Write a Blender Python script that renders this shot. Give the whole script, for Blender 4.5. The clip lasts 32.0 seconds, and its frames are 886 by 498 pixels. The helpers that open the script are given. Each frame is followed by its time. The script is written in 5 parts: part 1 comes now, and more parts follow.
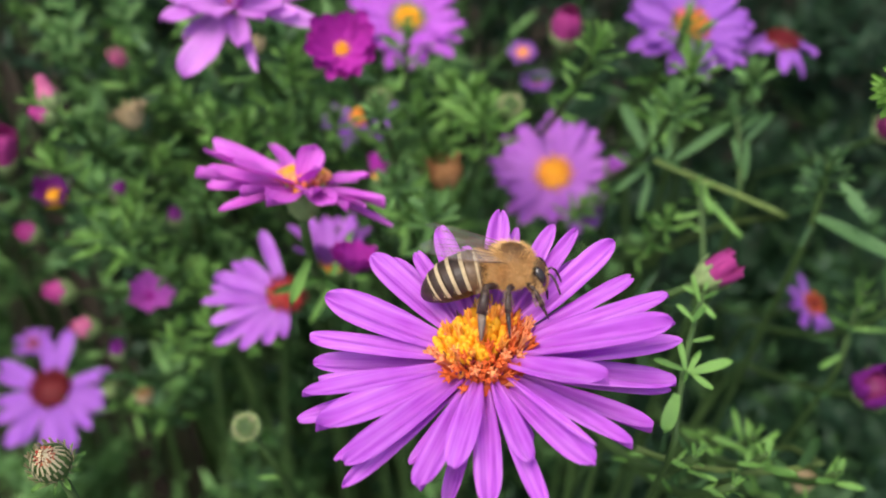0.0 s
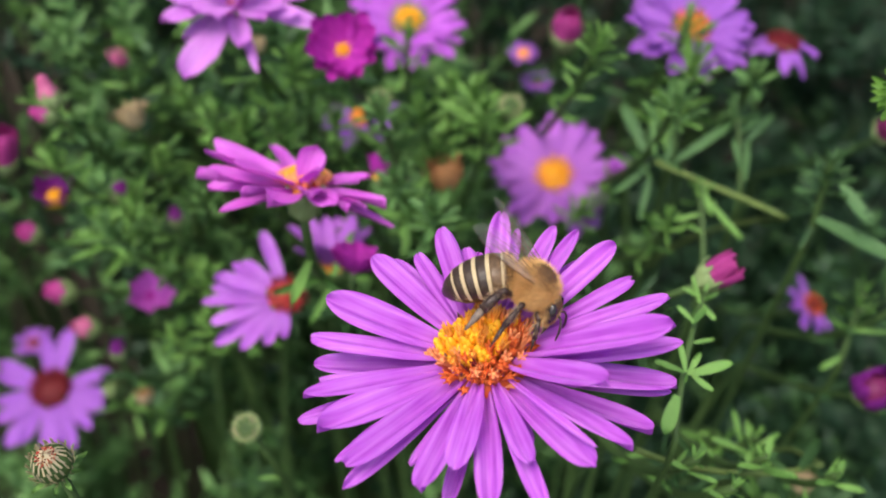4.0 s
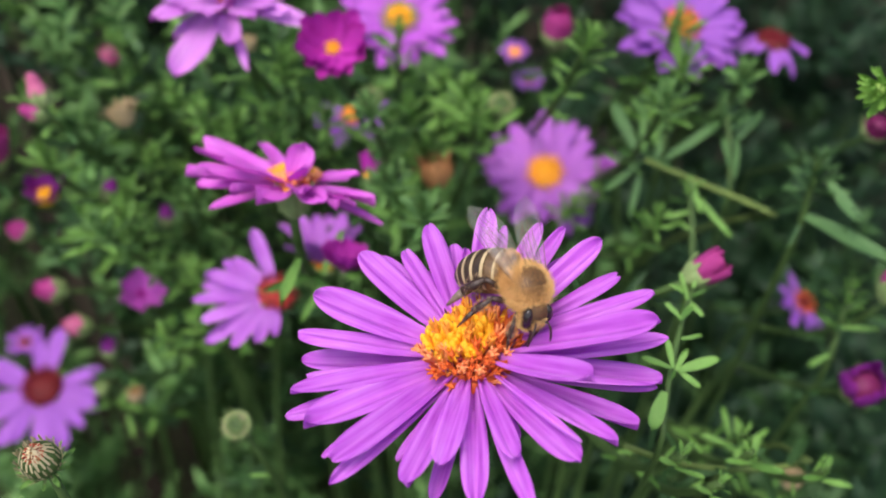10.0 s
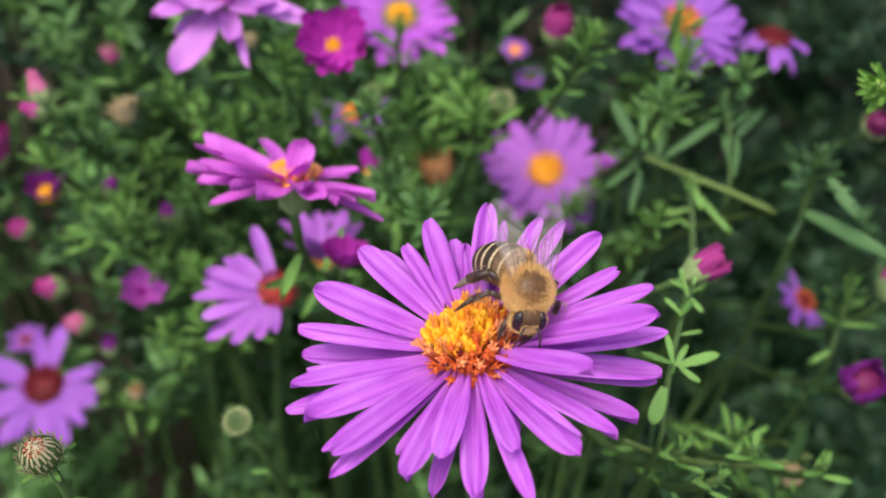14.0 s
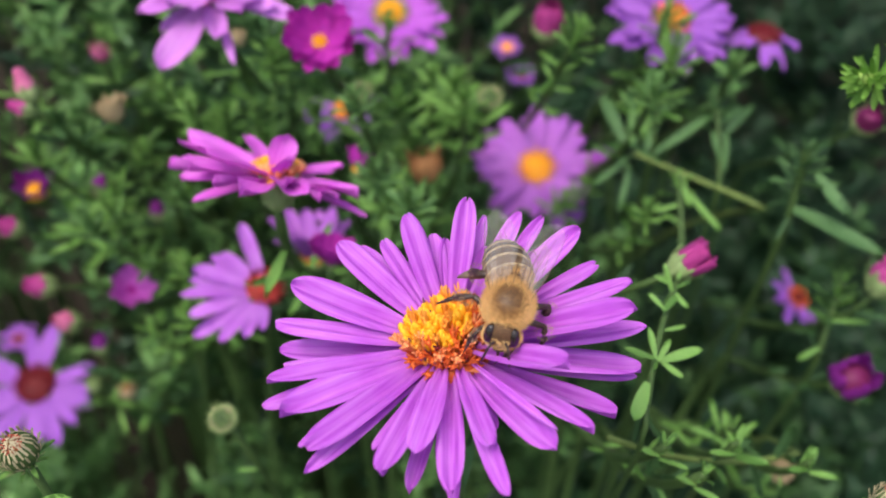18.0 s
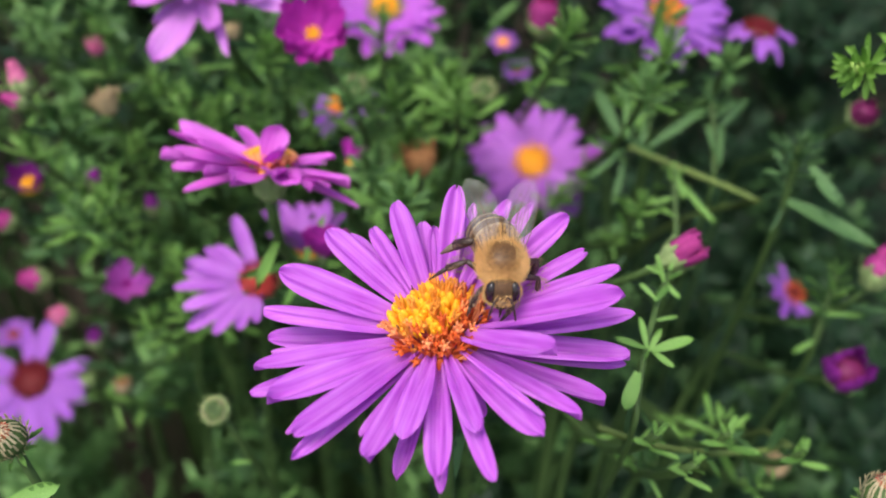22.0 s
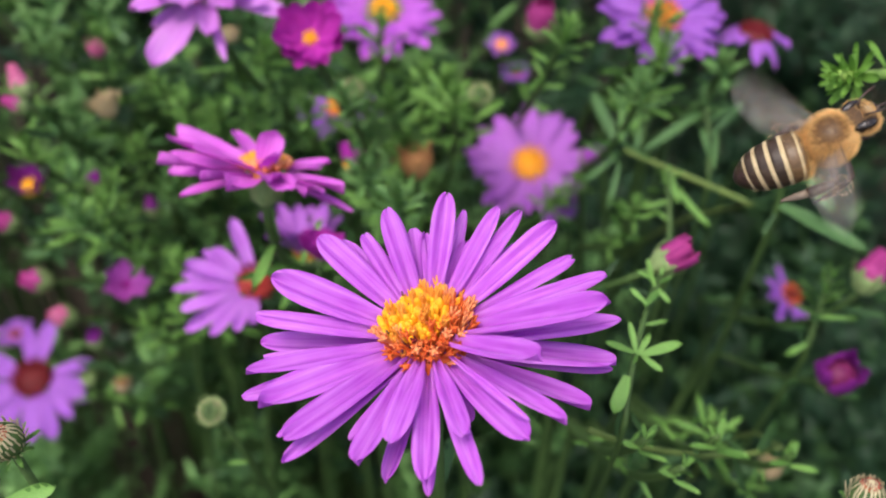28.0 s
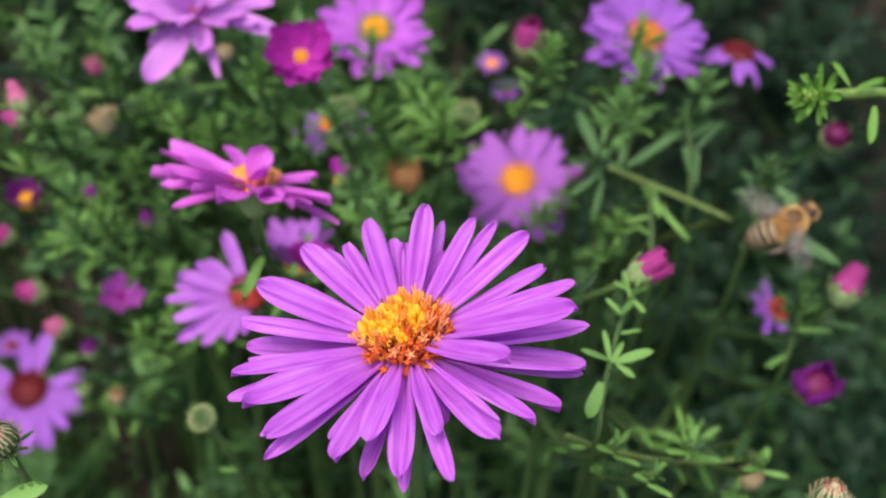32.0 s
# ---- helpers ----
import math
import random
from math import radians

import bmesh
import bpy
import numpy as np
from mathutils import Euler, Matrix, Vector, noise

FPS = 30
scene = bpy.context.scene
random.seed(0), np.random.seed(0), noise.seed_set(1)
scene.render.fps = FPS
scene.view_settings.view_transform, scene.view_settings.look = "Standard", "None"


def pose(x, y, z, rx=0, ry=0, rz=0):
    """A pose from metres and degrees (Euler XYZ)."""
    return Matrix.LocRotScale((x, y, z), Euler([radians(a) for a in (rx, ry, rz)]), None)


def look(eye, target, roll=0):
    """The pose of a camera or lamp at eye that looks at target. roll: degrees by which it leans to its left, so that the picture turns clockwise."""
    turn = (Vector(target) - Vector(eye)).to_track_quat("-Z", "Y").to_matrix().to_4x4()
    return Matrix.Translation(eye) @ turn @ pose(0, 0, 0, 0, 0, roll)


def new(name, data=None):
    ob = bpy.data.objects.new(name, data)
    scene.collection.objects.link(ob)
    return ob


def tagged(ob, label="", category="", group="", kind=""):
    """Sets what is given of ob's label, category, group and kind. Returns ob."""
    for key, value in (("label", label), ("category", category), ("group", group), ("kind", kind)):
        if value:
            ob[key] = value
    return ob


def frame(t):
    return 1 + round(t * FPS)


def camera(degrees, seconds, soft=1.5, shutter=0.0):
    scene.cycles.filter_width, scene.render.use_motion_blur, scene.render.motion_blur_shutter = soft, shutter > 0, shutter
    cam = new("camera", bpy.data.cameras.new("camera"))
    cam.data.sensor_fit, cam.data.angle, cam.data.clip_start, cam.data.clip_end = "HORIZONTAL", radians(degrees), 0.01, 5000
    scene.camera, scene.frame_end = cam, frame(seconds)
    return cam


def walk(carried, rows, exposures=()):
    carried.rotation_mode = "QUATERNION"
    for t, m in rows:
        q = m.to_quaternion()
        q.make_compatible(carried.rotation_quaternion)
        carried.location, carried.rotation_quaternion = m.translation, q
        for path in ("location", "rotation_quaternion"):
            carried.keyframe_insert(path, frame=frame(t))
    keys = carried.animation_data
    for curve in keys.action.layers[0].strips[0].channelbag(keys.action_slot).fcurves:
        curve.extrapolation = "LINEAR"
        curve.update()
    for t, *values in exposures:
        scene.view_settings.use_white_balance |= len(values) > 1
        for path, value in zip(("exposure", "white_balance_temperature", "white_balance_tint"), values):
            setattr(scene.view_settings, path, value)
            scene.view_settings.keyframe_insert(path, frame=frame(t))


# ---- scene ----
cam = camera(50, 32.0, 1.9, 0.5)
cam.data.dof.use_dof = True
cam.data.dof.focus_distance = 0.099
cam.data.dof.aperture_fstop = 23.0
walk(cam, [
    (0, pose(-0.00000, 0.00000, 0.62000, 48.000, -0.000, -0.000)),
    (0.5, pose(-0.00014, -0.00023, 0.62028, 48.039, -0.038, 0.009)),
    (1, pose(-0.00026, -0.00012, 0.62056, 48.017, -0.071, 0.013)),
    (1.5, pose(-0.00029, 0.00002, 0.62075, 48.024, -0.075, 0.024)),
    (2, pose(-0.00043, 0.00001, 0.62062, 48.053, -0.096, 0.011)),
    (2.5, pose(-0.00040, -0.00001, 0.62038, 48.042, -0.083, 0.017)),
    (3, pose(-0.00030, 0.00000, 0.62017, 48.038, -0.093, 0.042)),
    (3.5, pose(-0.00014, 0.00003, 0.62015, 48.011, -0.093, 0.068)),
    (5.5, pose(-0.00011, -0.00003, 0.62053, 47.987, -0.120, 0.028)),
    (6, pose(-0.00022, -0.00016, 0.62032, 48.031, -0.179, -0.040)),
    (6.5, pose(-0.00022, -0.00029, 0.62002, 48.042, -0.200, -0.076)),
    (7, pose(-0.00035, -0.00039, 0.61974, 48.030, -0.244, -0.132)),
    (7.5, pose(-0.00014, -0.00054, 0.61955, 48.026, -0.219, -0.126)),
    (8, pose(-0.00001, -0.00057, 0.61932, 48.024, -0.254, -0.158)),
    (8.5, pose(0.00030, -0.00065, 0.61937, 48.006, -0.244, -0.161)),
    (9, pose(0.00061, -0.00060, 0.61969, 47.947, -0.229, -0.167)),
    (9.5, pose(0.00061, -0.00050, 0.61993, 47.933, -0.250, -0.212)),
    (10, pose(0.00067, -0.00042, 0.62028, 47.931, -0.265, -0.222)),
    (10.5, pose(0.00070, -0.00030, 0.62029, 47.929, -0.253, -0.240)),
    (11, pose(0.00063, -0.00027, 0.62007, 47.926, -0.265, -0.257)),
    (11.5, pose(0.00062, -0.00031, 0.61983, 47.917, -0.274, -0.259)),
    (12, pose(0.00055, -0.00033, 0.61940, 47.925, -0.289, -0.278)),
    (12.5, pose(0.00064, -0.00050, 0.61936, 47.899, -0.262, -0.238)),
    (13, pose(0.00057, -0.00065, 0.61957, 47.891, -0.265, -0.215)),
    (13.5, pose(0.00046, -0.00079, 0.61979, 47.919, -0.266, -0.230)),
    (14, pose(0.00076, -0.00089, 0.61998, 47.918, -0.232, -0.187)),
    (14.5, pose(0.00120, -0.00115, 0.61988, 47.969, -0.184, -0.178)),
    (16.5, pose(0.00318, -0.00131, 0.61870, 47.938, -0.128, -0.255)),
    (17, pose(0.00317, -0.00117, 0.61887, 47.908, -0.133, -0.282)),
    (17.5, pose(0.00309, -0.00100, 0.61912, 47.882, -0.144, -0.297)),
    (18, pose(0.00302, -0.00097, 0.61930, 47.907, -0.130, -0.296)),
    (18.5, pose(0.00295, -0.00091, 0.61946, 47.889, -0.140, -0.280)),
    (19, pose(0.00296, -0.00091, 0.61939, 47.915, -0.149, -0.266)),
    (19.5, pose(0.00315, -0.00093, 0.61927, 47.930, -0.142, -0.238)),
    (20, pose(0.00338, -0.00100, 0.61895, 47.933, -0.132, -0.239)),
    (20.5, pose(0.00352, -0.00116, 0.61871, 47.898, -0.138, -0.252)),
    (21, pose(0.00386, -0.00137, 0.61858, 47.873, -0.135, -0.241)),
    (21.5, pose(0.00401, -0.00138, 0.61847, 47.830, -0.152, -0.268)),
    (22, pose(0.00420, -0.00161, 0.61826, 47.848, -0.135, -0.288)),
    (22.5, pose(0.00448, -0.00173, 0.61792, 47.843, -0.127, -0.291)),
    (23, pose(0.00482, -0.00190, 0.61750, 47.846, -0.120, -0.272)),
    (23.5, pose(0.00481, -0.00178, 0.61746, 47.721, -0.135, -0.300)),
    (24, pose(0.00523, -0.00154, 0.61731, 47.634, -0.076, -0.201)),
    (24.5, pose(0.00497, -0.00165, 0.61733, 47.595, -0.069, -0.205)),
    (25, pose(0.00488, -0.00173, 0.61742, 47.594, -0.064, -0.162)),
    (25.5, pose(0.00491, -0.00175, 0.61753, 47.622, -0.018, -0.106)),
    (27.5, pose(0.00532, -0.00197, 0.61934, 47.665, -0.093, -0.032)),
    (28, pose(0.00559, -0.00224, 0.61997, 47.749, -0.115, -0.060)),
    (28.5, pose(0.00586, -0.00267, 0.62111, 47.765, -0.101, -0.060)),
    (29, pose(0.00603, -0.00323, 0.62182, 47.911, -0.126, -0.060)),
    (29.5, pose(0.00636, -0.00373, 0.62230, 48.036, -0.125, -0.052)),
    (30, pose(0.00706, -0.00454, 0.62254, 48.224, -0.078, -0.014)),
    (30.5, pose(0.00730, -0.00532, 0.62260, 48.448, -0.105, -0.042)),
    (31, pose(0.00772, -0.00577, 0.62284, 48.629, -0.171, 0.038)),
    (31.5, pose(0.00771, -0.00608, 0.62281, 48.760, -0.279, 0.010)),
    (32, pose(0.00783, -0.00641, 0.62247, 48.812, -0.339, 0.000)),
], exposures=[(0.0, 0.76, 6500.0, 10.0), (32.0, 0.76, 6500.0, 10.0)])

# ---- light: overcast noon ----
world = bpy.data.worlds.new("sky")
scene.world = world
world.use_nodes = True
_n = world.node_tree.nodes
_l = world.node_tree.links
_sky = _n.new("ShaderNodeTexSky")
_sky.sky_type = "NISHITA"
_sky.sun_disc = False
_sky.sun_elevation = radians(70)
_sky.sun_rotation = radians(200)
_sky.dust_density = 4.0
_sky.ozone_density = 0.6
_l.new(_sky.outputs[0], _n["Background"].inputs[0])
_n["Background"].inputs[1].default_value = 0.13
_sun = bpy.data.lights.new("sun", "SUN")
_sun.energy, _sun.angle, _sun.color = 1.4, radians(25), (1.0, 0.96, 0.9)
_so = new("sun", _sun)
_so.matrix_world = look((-0.9, -0.7, 3.0), (0, 0.1, 0.5))

# ---- materials ----


class Nodes:
    """A short way to write node materials."""

    def __init__(self, name):
        self.m = bpy.data.materials.new(name)
        self.m.use_nodes = True
        self.t = self.m.node_tree
        self.n = self.t.nodes
        self.bsdf = self.n["Principled BSDF"]
        self.out = self.n["Material Output"]

    def add(self, kind, **links):
        node = self.n.new("ShaderNode" + kind)
        for key, value in links.items():
            self.put(node.inputs[key.replace("_", " ")], value)
        return node

    def put(self, socket, value):
        if isinstance(value, bpy.types.NodeSocket):
            self.t.links.new(value, socket)
        elif isinstance(value, tuple) and len(value) == 3 and socket.type == "RGBA":
            socket.default_value = (*value, 1)
        else:
            socket.default_value = value

    def noise(self, scale, detail=3.0, coords=None, stretch=None):
        node = self.add("TexNoise", Scale=scale, Detail=detail)
        if coords is None:
            coords = self.add("TexCoord").outputs["Object"]
        if stretch:
            mp = self.add("Mapping", Vector=coords)
            mp.inputs["Scale"].default_value = stretch
            coords = mp.outputs[0]
        self.put(node.inputs["Vector"], coords)
        return node.outputs["Fac"]

    def ramp(self, fac, *stops):
        node = self.add("ValToRGB", Fac=fac)
        e = node.color_ramp.elements
        while len(e) < len(stops):
            e.new(0.5)
        for el, (p, c) in zip(e, stops):
            el.position, el.color = p, (*c, 1)
        return node.outputs[0]

    def mix(self, fac, a, b, mode="MIX"):
        node = self.n.new("ShaderNodeMixRGB")
        node.blend_type = mode
        self.put(node.inputs[0], fac), self.put(node.inputs[1], a), self.put(node.inputs[2], b)
        return node.outputs[0]

    def bump(self, height, strength=0.3, distance=0.0003):
        node = self.add("Bump", Height=height, Strength=strength, Distance=distance)
        self.put(self.bsdf.inputs["Normal"], node.outputs[0])

    def random(self):
        return self.add("ObjectInfo").outputs["Random"]

    def thin(self, colour, share):
        """Lets light through, as leaves and petals do."""
        tr = self.add("BsdfTranslucent", Color=colour)
        mx = self.add("MixShader", Fac=share)
        self.t.links.new(self.bsdf.outputs[0], mx.inputs[1])
        self.t.links.new(tr.outputs[0], mx.inputs[2])
        self.t.links.new(mx.outputs[0], self.out.inputs[0])

    def done(self, rough=0.6, spec=0.3, metal=0.0):
        self.bsdf.inputs["Roughness"].default_value = rough
        self.bsdf.inputs["Specular IOR Level"].default_value = spec
        self.bsdf.inputs["Metallic"].default_value = metal
        return self.m


def petal_material(name, deep, mid, pale):
    """Streaks along the petal (its own x axis), a little different from petal to petal."""
    k = Nodes(name)
    streak = k.noise(1.0, 2.0, stretch=(90, 2600, 400))
    cloud = k.noise(260.0, 2.0)
    c = k.ramp(streak, (0.3, deep), (0.46, mid), (0.72, pale))
    c = k.mix(0.35, c, k.ramp(cloud, (0.3, mid), (0.7, pale)))
    c = k.mix(k.random(), c, k.mix(0.35, c, deep), "MIX")
    k.put(k.bsdf.inputs["Base Color"], c)
    k.bump(streak, 0.45, 0.0002)
    k.thin(c, 0.38)
    return k.done(0.5, 0.3)


def leaf_material(name, dark, mid, light, share=0.25, rough=0.5):
    k = Nodes(name)
    big = k.noise(90.0, 2.0)
    grain = k.noise(900.0, 3.0)
    c = k.ramp(big, (0.25, dark), (0.5, mid), (0.8, light))
    c = k.mix(0.3, c, k.ramp(grain, (0.3, dark), (0.7, light)))
    both = k.add("Math")
    both.operation = "ADD"
    k.put(both.inputs[0], k.add("NewGeometry").outputs["Random Per Island"]), k.put(both.inputs[1], k.random())
    wrap = k.add("Math")
    wrap.operation = "FRACT"
    k.put(wrap.inputs[0], both.outputs[0])
    isl = wrap.outputs[0]
    c = k.mix(k.ramp(isl, (0.2, (0, 0, 0)), (1.0, (0.55, 0.55, 0.55))), c, k.mix(0.5, mid, light))
    c = k.mix(k.ramp(isl, (0.0, (0.75, 0.75, 0.75)), (0.45, (0, 0, 0))), c, dark)
    k.put(k.bsdf.inputs["Base Color"], c)
    k.bump(grain, 0.3, 0.0002)
    k.thin(c, share)
    return k.done(rough, 0.35)


def plain_material(name, a, b, scale=600.0, rough=0.6, spec=0.3, bump=0.3):
    k = Nodes(name)
    f = k.noise(scale, 4.0)
    g = k.noise(scale * 0.17, 2.0)
    c = k.mix(0.5, k.ramp(f, (0.3, a), (0.7, b)), k.ramp(g, (0.3, a), (0.7, b)))
    k.put(k.bsdf.inputs["Base Color"], c)
    k.bump(f, bump, 0.0002)
    return k.done(rough, spec)


M_PETAL = petal_material("petal_violet", (0.4, 0.04, 0.53), (0.65, 0.135, 0.78), (0.82, 0.32, 0.92))
M_PETAL_BLUE = petal_material("petal_blue_violet", (0.3, 0.075, 0.54), (0.48, 0.15, 0.70), (0.6, 0.26, 0.80))
M_PETAL_PALE = petal_material("petal_pale", (0.44, 0.09, 0.6), (0.6, 0.18, 0.76), (0.75, 0.36, 0.87))
M_PETAL_BLUSH = petal_material("petal_blush", (0.55, 0.13, 0.64), (0.74, 0.27, 0.8), (0.88, 0.48, 0.92))
M_PETAL_MAG = petal_material("petal_magenta", (0.5, 0.012, 0.42), (0.66, 0.03, 0.56), (0.78, 0.1, 0.66))
M_PETAL_DARK = petal_material("petal_purple", (0.22, 0.01, 0.23), (0.40, 0.03, 0.42), (0.52, 0.08, 0.54))
M_BUD_MAG = petal_material("bud_magenta", (0.42, 0.02, 0.22), (0.58, 0.05, 0.33), (0.72, 0.15, 0.45))
M_BUD_PINK = petal_material("bud_pink", (0.55, 0.06, 0.25), (0.72, 0.16, 0.38), (0.82, 0.36, 0.5))
M_PETAL_ROSE = petal_material("petal_rose_violet", (0.6, 0.07, 0.58), (0.8, 0.16, 0.78), (0.9, 0.32, 0.88))
M_PETAL_WINE = petal_material("petal_wine", (0.14, 0.008, 0.07), (0.24, 0.02, 0.12), (0.32, 0.05, 0.18))
M_LEAF_FRESH = leaf_material("leaf_tip_green", (0.09, 0.24, 0.02), (0.2, 0.44, 0.06), (0.36, 0.62, 0.14), 0.3)
M_LEAF = leaf_material("leaf_green", (0.012, 0.036, 0.012), (0.038, 0.105, 0.03), (0.105, 0.235, 0.066), 0.17)
M_LEAF_NEAR = leaf_material("leaf_fresh_green", (0.04, 0.125, 0.018), (0.165, 0.39, 0.065), (0.41, 0.67, 0.2), 0.28, 0.42)
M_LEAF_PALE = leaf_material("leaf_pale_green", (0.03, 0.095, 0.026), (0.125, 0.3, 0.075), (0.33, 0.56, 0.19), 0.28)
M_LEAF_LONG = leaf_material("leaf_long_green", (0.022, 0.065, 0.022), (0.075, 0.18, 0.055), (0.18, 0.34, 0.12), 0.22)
# the leaf green darkened, so its colour carries the shade inside the bush
M_LEAF_SHADED = leaf_material("leaf_shaded_green", (0.006, 0.022, 0.01), (0.016, 0.05, 0.02), (0.034, 0.095, 0.036), 0.12)
M_STEM_FRESH = plain_material("stem_fresh", (0.16, 0.3, 0.05), (0.3, 0.46, 0.1), 500, 0.55)
M_STEM = plain_material("stem_green", (0.04, 0.08, 0.02), (0.085, 0.15, 0.04), 500, 0.55)
M_STEM_BROWN = plain_material("stem_olive", (0.1, 0.15, 0.035), (0.19, 0.27, 0.07), 500, 0.6)
M_BRACT = plain_material("bract_green", (0.12, 0.21, 0.06), (0.34, 0.42, 0.18), 700, 0.6)
M_DISC_Y = plain_material("disc_yellow", (0.85, 0.35, 0.01), (0.97, 0.54, 0.03), 900, 0.5)
M_DISC_O = plain_material("disc_orange", (0.9, 0.32, 0.03), (0.97, 0.48, 0.09), 900, 0.5)
M_DISC_R = plain_material("disc_red", (0.11, 0.005, 0.012), (0.22, 0.016, 0.02), 900, 0.55)
M_DISC_RO = plain_material("disc_red_orange", (0.66, 0.085, 0.02), (0.86, 0.23, 0.05), 900, 0.5)
M_FLORET_PINK = plain_material("floret_salmon", (0.9, 0.27, 0.09), (0.95, 0.44, 0.19), 900, 0.5)
M_ANTHER = plain_material("anther_dark", (0.1, 0.02, 0.06), (0.2, 0.06, 0.08), 900, 0.6)
M_DRY = plain_material("dried_brown", (0.27, 0.11, 0.04), (0.52, 0.28, 0.12), 700, 0.8)
M_DISC_CORAL = plain_material("disc_coral_red", (0.42, 0.025, 0.03), (0.66, 0.1, 0.07), 900, 0.55)
M_CREAM = plain_material("bract_tip_cream", (0.4, 0.33, 0.18), (0.68, 0.59, 0.38), 700, 0.75)
M_STRAW = plain_material("straw", (0.3, 0.22, 0.11), (0.52, 0.41, 0.24), 700, 0.75)
M_SOIL = plain_material("soil", (0.012, 0.009, 0.006), (0.04, 0.03, 0.02), 60, 0.95, 0.1, 0.8)

# ---- building blocks ----
WORLD_OF = {}


def mesh_of(bm, name, smooth=True):
    me = bpy.data.meshes.new(name)
    bm.normal_update()
    bm.to_mesh(me)
    bm.free()
    if smooth:
        me.polygons.foreach_set("use_smooth", [True] * len(me.polygons))
    return me


def empty(name, loc):
    ob = new(name)
    ob.empty_display_size = 0.005
    ob.matrix_basis = Matrix.Translation(loc)
    WORLD_OF[ob.name] = Matrix.Translation(loc)
    return ob


def part(name, data, material, parent, label="", at=None, kind=""):
    """One mesh object under a thing or a part; at is its pose in the world."""
    me = data if isinstance(data, bpy.types.Mesh) else mesh_of(data, name)
    if material is not None and not me.materials:
        me.materials.append(material)
    at = at or Matrix()
    ob = new(name, me)
    ob.parent = parent
    ob.matrix_basis = WORLD_OF[parent.name].inverted() @ at
    WORLD_OF[ob.name] = at
    return tagged(ob, label, kind=kind)


def frame_of(origin, forward, up):
    """A pose with x along forward and z near up."""
    x = Vector(forward).normalized()
    y = Vector(up).cross(x)
    if y.length < 1e-6:
        y = Vector((0.3, 0.9, 0.1)).cross(x)
    y.normalize()
    z = x.cross(y)
    m = Matrix((x, y, z)).transposed().to_4x4()
    m.translation = origin
    return m


def tube(bm, pts, radii, sides=6, caps=True):
    """A round tube along points."""
    pts = [Vector(p) for p in pts]
    rings = []
    ref = Vector((0.31, 0.17, 0.93))
    for i, p in enumerate(pts):
        d = (pts[min(i + 1, len(pts) - 1)] - pts[max(i - 1, 0)]).normalized()
        if abs(d.dot(ref)) > 0.97:
            ref = Vector((0.9, 0.2, 0.1))
        a = d.cross(ref).normalized()
        b = d.cross(a)
        r = radii[i] if isinstance(radii, (list, tuple)) else radii
        rings.append([bm.verts.new(p + (a * math.cos(k * math.tau / sides) + b * math.sin(k * math.tau / sides)) * r)
                      for k in range(sides)])
    for r0, r1 in zip(rings, rings[1:]):
        for k in range(sides):
            bm.faces.new((r0[k], r0[(k + 1) % sides], r1[(k + 1) % sides], r1[k]))
    if caps:
        bm.faces.new(rings[0][::-1])
        bm.faces.new(rings[-1])
    return bm


def bend(p0, p1, p2, p3, n=10):
    """Points along a cubic curve."""
    p0, p1, p2, p3 = (Vector(p) for p in (p0, p1, p2, p3))
    out = []
    for i in range(n + 1):
        t = i / n
        out.append(p0 * (1 - t) ** 3 + p1 * 3 * t * (1 - t) ** 2 + p2 * 3 * t * t * (1 - t) + p3 * t ** 3)
    return out


